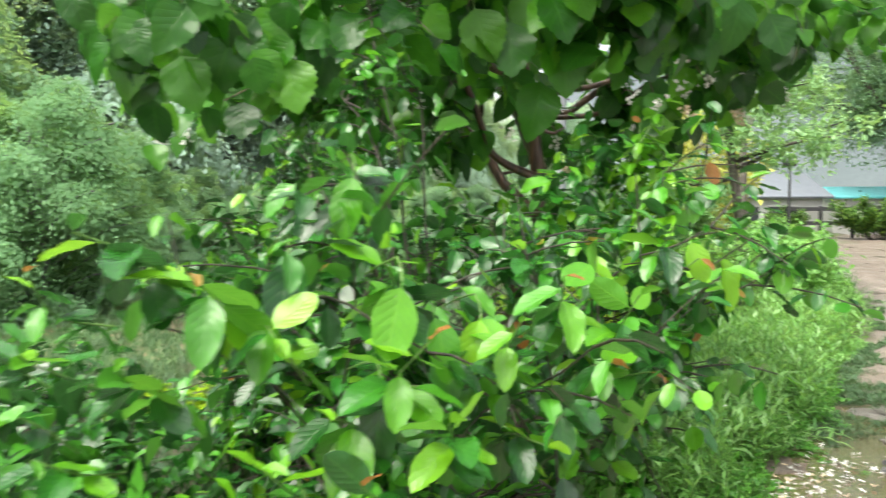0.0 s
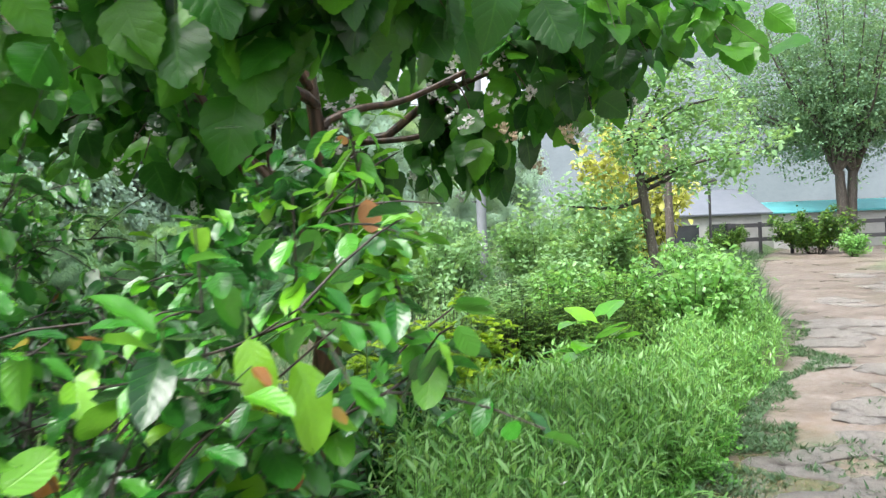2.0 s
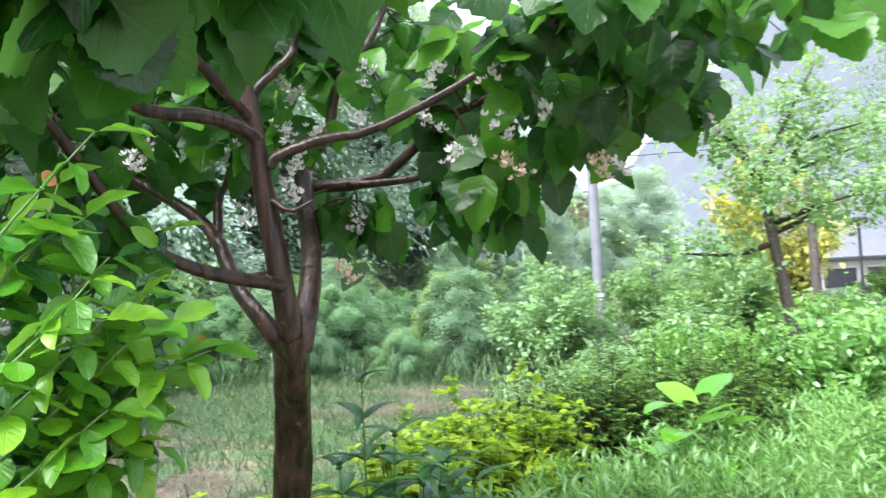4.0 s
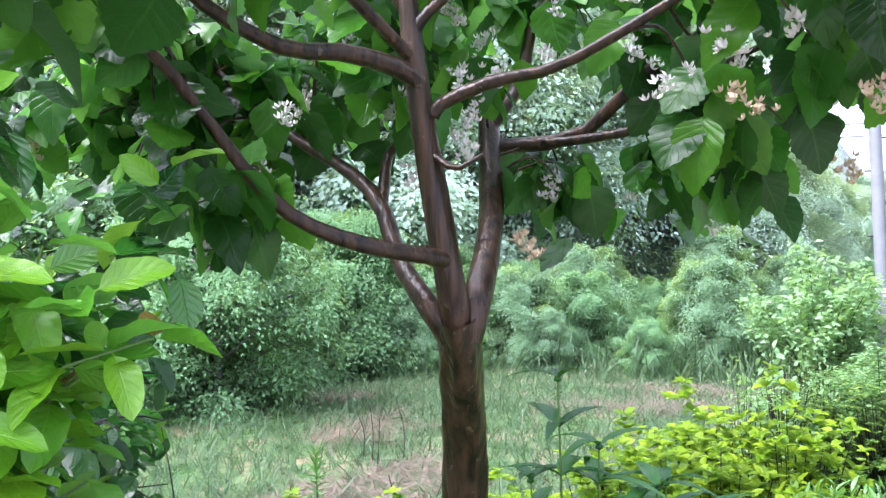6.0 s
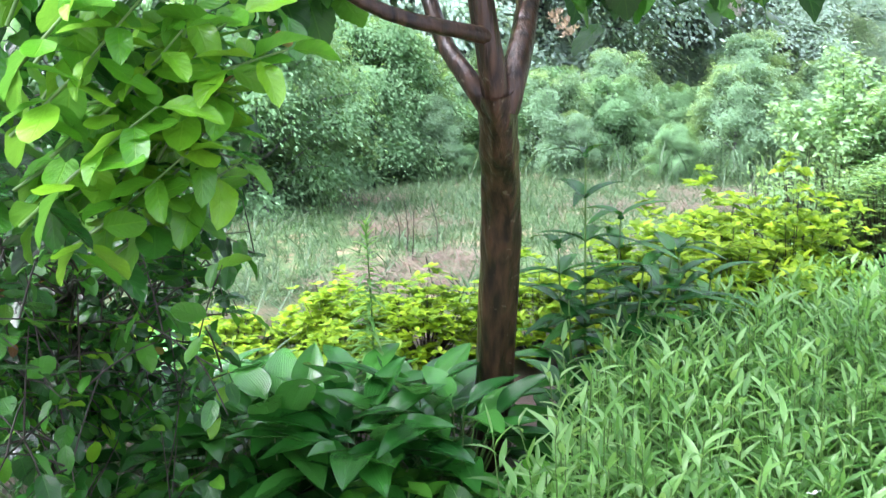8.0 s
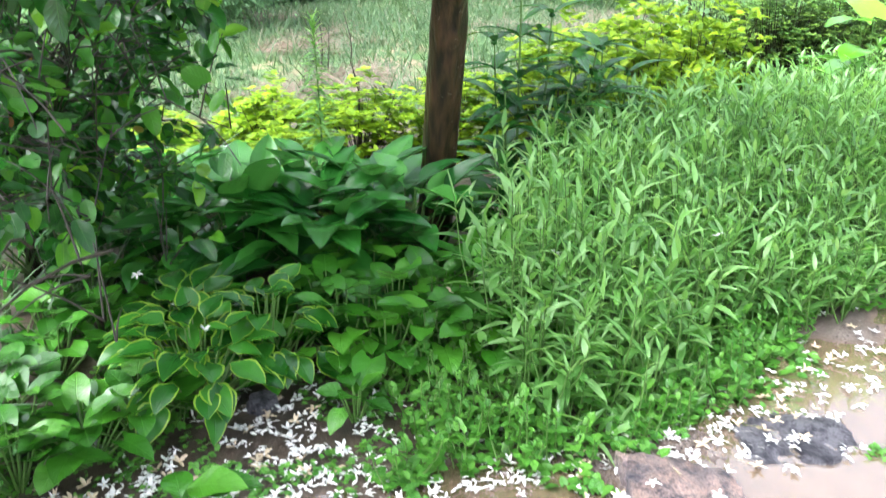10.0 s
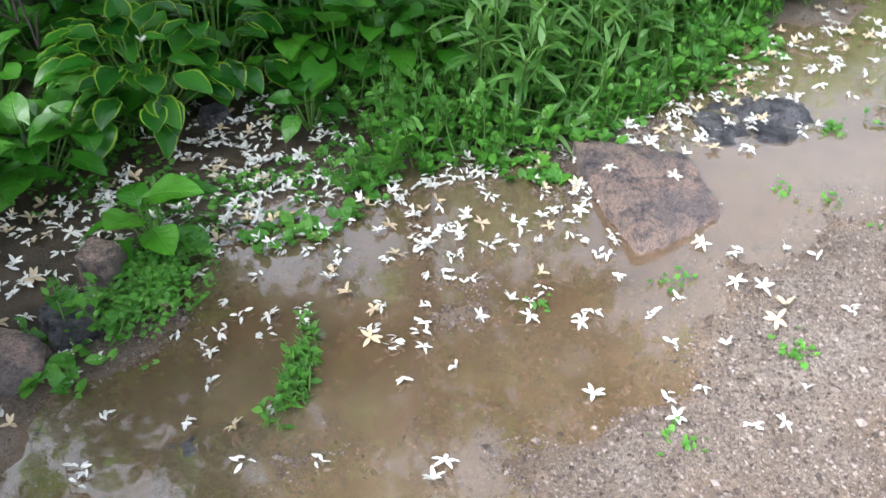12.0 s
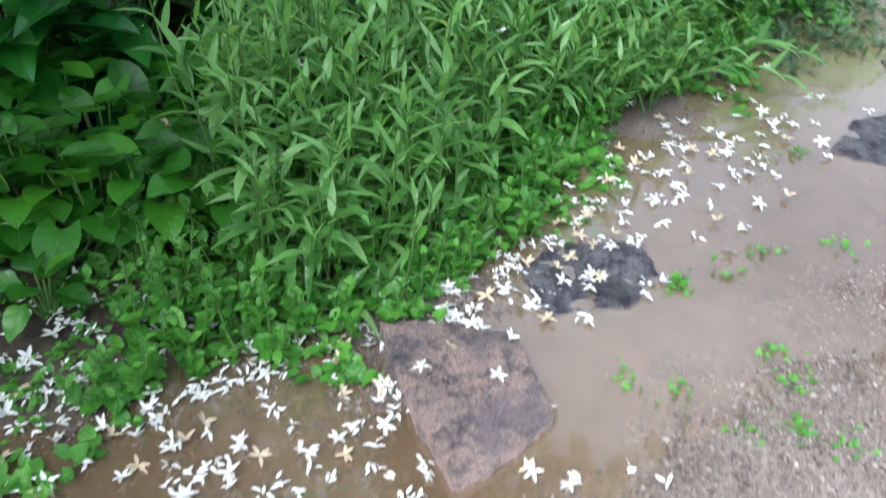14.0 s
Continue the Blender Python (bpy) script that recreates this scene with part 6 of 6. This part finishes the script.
def drop_flowers(n, cx, cy, sx, sy, turn):
    c, s = math.cos(radians(turn)), math.sin(radians(turn))
    for k in range(n):
        a, b = RNG.normal() * sx, RNG.normal() * sy
        x, y = cx + a * c - b * s, cy + a * s + b * c
        z = max(WATER, float(height(x, y))) + 0.008
        if k % 3 == 0 and float(off_road(x, y)) < 0.4 and len(DROPPED) < 285:
            DROPPED.append(k)
            fallen_flower(x, y, z, RNG.uniform(0.019, 0.027))
        else:
            LITTER.append((x, y, z))


for row in ((44, -0.42, 2.0, 0.09, 0.14, 10), (46, -0.3, 1.88, 0.17, 0.06, 20), (40, -0.66, 1.92, 0.15, 0.12, 0), (44, 0.3, 2.08, 0.25, 0.05, 20), (50, -0.6, 1.6, 0.12, 0.16, 0), (40, -0.12, 2.12, 0.22, 0.06, 10), (26, -0.05, 2.2, 0.2, 0.1, 10), (22, 0.15, 1.75, 0.28, 0.12, 10), (60, -0.37, 2.13, 0.1, 0.17, 20), (80, -0.65, 1.75, 0.2, 0.14, 30), (46, 0.0, 1.86, 0.26, 0.14, 15), (60, 0.38, 1.94, 0.22, 0.10, 20), (30, 0.3, 1.62, 0.3, 0.12, 5), (26, -0.25, 1.5, 0.25, 0.12, 10), (36, 0.75, 2.25, 0.22, 0.1, 40), (40, 1.15, 2.5, 0.25, 0.12, 40),
            (20, 1.5, 2.85, 0.25, 0.15, 40), (14, 0.7, 1.7, 0.25, 0.2, 0), (14, -0.2, 2.4, 0.15, 0.1, 0), (12, -0.1, 1.25, 0.3, 0.12, 0), (10, 0.9, 1.4, 0.3, 0.2, 0), (16, -0.95, 1.75, 0.12, 0.12, 0), (36, 1.05, 2.5, 0.14, 0.07, 40), (30, 0.6, 2.16, 0.14, 0.05, 20), (24, 1.4, 2.8, 0.2, 0.1, 40)):
    drop_flowers(*row)
P = np.array(LITTER)
V, Q, UV = spread([petal], frames(np.repeat(P, 5, axis=0) + RNG.normal(size=(len(P) * 5, 3)) * (0.005, 0.005, 0.001), RNG.normal(size=(len(P) * 5, 3)) * (1, 1, 0.15) + (0, 0, 0.15), np.tile((0, 0, 1.0), (len(P) * 5, 1)) + RNG.normal(size=(len(P) * 5, 3)) * 0.4, RNG.uniform(0.014, 0.022, len(P) * 5)))
single("petal_litter", quad_mesh("petal_litter", V, Q, M_PETAL, UV), "loose white petals strewn on the wet ground", "petals", kind="stuff")
for x, y, z in ((0.58, 2.0, 0.05), (0.66, 1.92, 0.05), (0.52, 1.95, 0.055), (0.7, 2.02, 0.045), (0.63, 2.06, 0.05), (0.88, 2.27, 0.035), (0.98, 2.3, 0.035), (0.93, 2.2, 0.035), (0.0, 2.55, 0.24), (-0.45, 2.75, 0.42), (-0.62, 2.9, 0.5), (-0.6, 2.18, 0.27), (-0.72, 2.3, 0.28), (0.75, 2.6, 0.42), (0.62, 2.7, 0.2), (-0.9, 2.45, 0.3), (1.1, 3.2, 0.45), (-0.5, 2.3, 0.25), (0.3, 2.6, 0.35)):
    fallen_flower(x, y, z, 0.021)


# ---- gravel ----
def build_gravel(n):
    V = np.array([(0.5, 0, 0), (0, 0.5, 0), (-0.5, 0, 0), (0, -0.5, 0), (0, 0, 0.5), (0, 0, -0.3)])
    F = np.array([(0, 1, 4), (1, 2, 4), (2, 3, 4), (3, 0, 4), (1, 0, 5), (2, 1, 5), (3, 2, 5), (0, 3, 5)])
    P = np.concatenate([RNG.uniform((-0.6, 0.75), (2.0, 2.7), (n * 2, 2)), RNG.uniform((1.2, 1.5), (3.2, 3.9), (n // 3, 2))])
    z = height(P[:, 0], P[:, 1])
    keep = (off_road(P[:, 0], P[:, 1]) < -0.03 + 0.05 * waves(P[:, 0], P[:, 1], 13.0, 1.0)) & (z > WATER - 0.011)
    edge = np.minimum(P[:, 1] - 0.75 + 0.1 * waves(P[:, 0], P[:, 1], 7.0, 3.0), np.minimum(P[:, 0] + 0.6, 3.2 - P[:, 0]))
    edge = np.where(P[:, 1] < 1.5, np.minimum(edge, 2.0 - P[:, 0] + 0.15 * waves(P[:, 1], P[:, 0], 5.0, 1.0)), edge)
    keep &= RNG.uniform(size=len(P)) < np.clip(edge / 0.35, 0, 1)
    P, z = P[keep], z[keep]
    n = len(P)
    s = RNG.gamma(2.2, 0.0013, n) + 0.0028
    S = np.stack([s * RNG.uniform(0.9, 1.6, n), s * RNG.uniform(0.8, 1.3, n), s * RNG.uniform(0.6, 1.1, n)], -1)
    W = V[None] * S[:, None] * (1 + 0.18 * RNG.normal(size=(n, len(V), 1)))
    a = RNG.uniform(0, 6.28, n)[:, None]
    W = np.stack([W[..., 0] * np.cos(a) - W[..., 1] * np.sin(a), W[..., 0] * np.sin(a) + W[..., 1] * np.cos(a), W[..., 2]], -1)
    W += np.column_stack([P, z + 0.12 * s])[:, None]
    tris = (F[None] + (np.arange(n) * len(V))[:, None, None]).reshape(-1, 3)
    me = bpy.data.meshes.new("gravel")
    me.from_pydata(W.reshape(-1, 3).tolist(), [], tris.tolist())
    m, N, L, bsdf = nodes_of("gravel_grains")
    g = N.new("ShaderNodeNewGeometry")
    L.new(ramp(N, L, g.outputs["Random Per Island"], [(0.0, (0.05, 0.038, 0.033)), (0.4, (0.11, 0.085, 0.075)), (0.8, (0.18, 0.146, 0.132)), (1.0, (0.32, 0.275, 0.255))]), bsdf.inputs["Base Color"])
    L.new(ramp(N, L, noise_of(N, L, 30, 2), [(0.4, (0.25, 0.25, 0.25)), (0.6, (0.5, 0.5, 0.5))]), bsdf.inputs["Roughness"])
    me.materials.append(m)
    single("gravel", me, "fine wet gravel on the sandy track", "gravel", kind="stuff")


build_gravel(52000)


# ---- ground cover ----
def cover(name, label, category, shapes, material, P, size, rise, per=3):
    n = len(P)
    P = np.repeat(P, per, axis=0) + RNG.normal(size=(n * per, 3)) * (0.012, 0.012, 0)
    a = RNG.uniform(0, 6.28, len(P))
    way = np.stack([np.cos(a), np.sin(a), RNG.uniform(*rise, len(P))], -1)
    V, Q, UV = spread(shapes, frames(P, way, np.tile((0, 0, 1.0), (len(P), 1)) + RNG.normal(size=(len(P), 3)) * 0.2, RNG.uniform(*size, len(P))))
    single(name, quad_mesh(name, V, Q, material, UV), label, category, kind="stuff")


def near_edge(x, y):
    d = off_road(x, y)
    return (d > -0.12 + 0.08 * np.sin(x * 11)) & (d < 0.6) & (waves(x, y, 6.0, 2.0) > np.interp(x, (-0.3, 0.1), (0.15, -0.6)))


cover("low_weeds", "low green weeds along the edge of the track", "weeds", HEART, M_CLOVER, scatter_bed(1800, (-1.3, 1.3, 2.6, 4.6), near_edge) + (0, 0, 0.015), (0.014, 0.036), (0.1, 1.0), 3)
pl = scatter_bed(1100, (-1.2, 1.4, 2.8, 4.8), lambda x, y: near_edge(x, y) & (off_road(x, y) > -0.06) & (off_road(x, y) < 0.4))
build_weeds("low_weeds", "low leafy weeds between the tall stand and the puddle", pl, RNG.uniform(0.03, 0.17, len(pl)), SMALL + HEART[:1], (0.016, 0.042), 0.014, M_CLOVER)
cover("grass_tufts", "short grass and narrow weeds at the track's edge", "grass", LANCE, M_WEED, scatter_bed(1300, (0.15, 1.9, 4.5, 6.6), lambda x, y: near_edge(x, y) & (off_road(x, y) > 0.0)), (0.05, 0.11), (0.5, 2.0), 4)
cover("clover", "patch of tiny bright green clover", "clover", HEART, M_CLOVER, np.column_stack([RNG.normal(-0.45, 0.045, 420), RNG.normal(1.60, 0.07, 420), RNG.uniform(0.02, 0.045, 420)]), (0.008, 0.014), (-0.1, 0.3), 3)
pl = scatter_bed(420, (-1.0, 1.5, 0.1, 2.35), lambda x, y: (off_road(x, y) > -0.05) & (waves(x, y, 9.0, 4.0) > -0.25))
cover("clover", "tiny clover sprouting among fallen petals", "clover", HEART, M_CLOVER, pl + (0, 0, 0.012), (0.008, 0.018), (0.0, 0.8), 4)
pl = np.column_stack([RNG.normal(-0.11, 0.014, 70), RNG.normal(1.36, 0.06, 70), np.full(70, WATER - 0.004)])
build_weeds("weed_strip", "strip of short grassy weed standing in the puddle", pl, RNG.uniform(0.015, 0.045, 70), LANCE[:2] + SMALL, (0.012, 0.028), 0.009, M_CLOVER)
for cx, cy, n in ((0.80, 1.42, 26), (0.55, 1.22, 16), (1.11, 2.2, 26), (0.62, 1.62, 16), (1.25, 1.9, 20), (1.35, 2.3, 16), (0.35, 1.55, 10), (1.5, 1.6, 24), (1.0, 1.9, 14), (1.7, 2.1, 24), (1.12, 2.21, 22), (1.24, 2.24, 16), (1.62, 2.72, 18), (1.25, 1.98, 22), (1.2, 1.78, 26), (1.28, 1.74, 18), (0.92, 1.94, 14), (1.55, 2.3, 14), (1.1, 1.79, 12)):
    P = np.column_stack([RNG.normal(cx, 0.018 if n < 50 else 0.03, n), RNG.normal(cy, 0.015 if n < 50 else 0.07, n)])
    cover("weed_tuft", "small green weed growing in the wet sand", "weed", HEART, M_CLOVER, np.column_stack([P, np.maximum(WATER, height(P[:, 0], P[:, 1])) + 0.006]), (0.006, 0.014), (0.1, 1.2), 1)


def bank(x, y):
    return (off_road(x, y) > 0.6) & ~((np.abs(y - 4.6) < 0.9) & (x > -2.4) & (x < 2.2))


def dry(x, y):
    spots = ((-1.25, 6.6, 0.5, 0.8), (-1.8, 8.4, 0.4, 0.8), (-3.1, 10.4, 0.5, 0.8), (0.7, 10.4, 0.8, 0.6), (1.7, 12.2, 1.0, 0.6), (-1.6, 5.2, 0.4, 0.3))
    near = np.min([np.hypot((x - a) / rx, (y - b) / ry) for a, b, rx, ry in spots], axis=0)
    return bank(x, y) & (near + 0.45 * waves(x, y, 3.0, 1.0) + 0.4 * waves(x, y, 9.0, 3.0) < 1.0)


cover("bank_grass", "rough green grass on the stream bank", "grass", GRASSY, M_GRASS, scatter_bed(24000, (-9, 4.8, 6.5, 14), lambda x, y: bank(x, y) & (~dry(x, y) | (waves(x, y, 17.0, 2.0) > 0.3))), (0.08, 0.26), (0.5, 2.6), 3)
cover("far_grass", "long grass below the wood", "grass", GRASSY, M_GRASS, scatter_bed(6000, (-14, 13, 9, 22), bank), (0.3, 0.7), (1.2, 3.5), 3)
cover("dry_grass", "flattened dry straw on the stream bank", "straw", STRAW, M_STRAW, scatter_bed(3300, (-4, 4.4, 3.5, 13.5), dry) + (0, 0, 0.02), (0.15, 0.4), (-0.05, 0.5), 3)
cover("dry_grass", "dry straw lying among the grass of the bank", "straw", STRAW, M_STRAW, scatter_bed(1200, (-8, 5, 6, 14), bank) + (0, 0, 0.04), (0.12, 0.35), (0.0, 1.2), 2)
cover("side_grass", "rough grass behind the shrubs", "grass", GRASSY, M_GRASS, scatter_bed(3500, (-9, 0.8, -1.2, 5), lambda x, y: off_road(x, y) > 0.3), (0.12, 0.35), (1.0, 3.5), 3)
cover("track_grass", "thin low grass growing in the track", "grass", LANCE, M_GRASS, scatter_bed(800, (2.4, 2.8, 9, 12), lambda x, y: (off_road(x, y) < -0.1) & (waves(x, y, 0.9, 5.0) + 0.4 * waves(x, y, 4.0, 2.0) > 0.45)), (0.03, 0.07), (0.3, 1.5), 4)
cover("track_grass", "short grass along the edge of the track", "grass", LANCE, M_GRASS, scatter_bed(1700, (1.8, 2.8, 7, 10), lambda x, y: (off_road(x, y) < 0.0) & (off_road(x, y) > -0.35 - 0.25 * waves(x, y, 2.5, 1.0)) & (waves(x, y, 6.0, 2.0) > -0.2)), (0.025, 0.07), (0.3, 1.5), 4)
cover("verge_grass", "grass verge along the far side of the track", "grass", GRASSY, M_GRASS, scatter_bed(4000, (5, 8, 20, 26), lambda x, y: (off_road(x, y) > 0) & (off_road(x, y) < 3)), (0.2, 0.5), (1.0, 3.5), 3)
for k in range(9):
    x, y = (-0.35, -0.5, -0.62, -1.4, -1.5, -1.6, -0.25, -1.3, -0.8)[k], (5.0, 4.9, 5.1, 7.0, 7.2, 7.3, 4.7, 7.4, 5.2)[k]
    z = float(height(x, y))
    V, Q, UV = tube(curve([(x, y, z - 0.02), (x + 0.02, y, z + 0.2), (x + RNG.normal() * 0.06, y, z + RNG.uniform(0.3, 0.45))], 6), np.linspace(0.006, 0.003, 6), 5)
    single("bare_stalk", quad_mesh("bare_stalk", V, Q, M_TWIG, UV), "bare dark stalk standing on the bank", "stalk", group="bare stalks")


def fallen_weed(label, foot, tip, leaves):
    """A weed bent over the water, its stem lying almost flat."""
    ob = thing("fallen_weed", label, "weed", tuple(foot))
    foot, tip = np.array(foot, float), np.array(tip, float)
    P = curve([(0, 0, 0), (tip - foot) * 0.5 + (0, 0, 0.05), tip - foot], 10)
    V, Q, UV = tube(P, np.linspace(0.0035, 0.002, 10), 5)
    part("stem", quad_mesh("stem", V, Q, M_STEM, UV), ob)
    meshes = [quad_mesh("leaf", V, Q, M_WEED, UV) for V, Q, UV in LANCE]
    along = unit(tip - foot)
    for k in range(leaves):
        side = np.cross(along, (0, 0, 1.0)) * (1 if k % 2 else -1)
        w = along * 0.9 + side * RNG.uniform(0.3, 0.9) + (0, 0, RNG.uniform(0.0, 0.5))
        part("leaf", meshes[k % len(meshes)], ob, m=Matrix(frames(P[min(9, 1 + k * 9 // leaves)][None], w[None], np.array([[0, 0, 1.0]]), [RNG.uniform(0.07, 0.13)])[0].tolist()))


fallen_weed("pale green weed bent flat over the puddle", (1.42, 3.14, 0.06), (1.86, 3.2, 0.05), 11)
fallen_weed("thin green weed leaning over the water", (1.35, 3.0, 0.08), (1.72, 3.02, 0.06), 8)
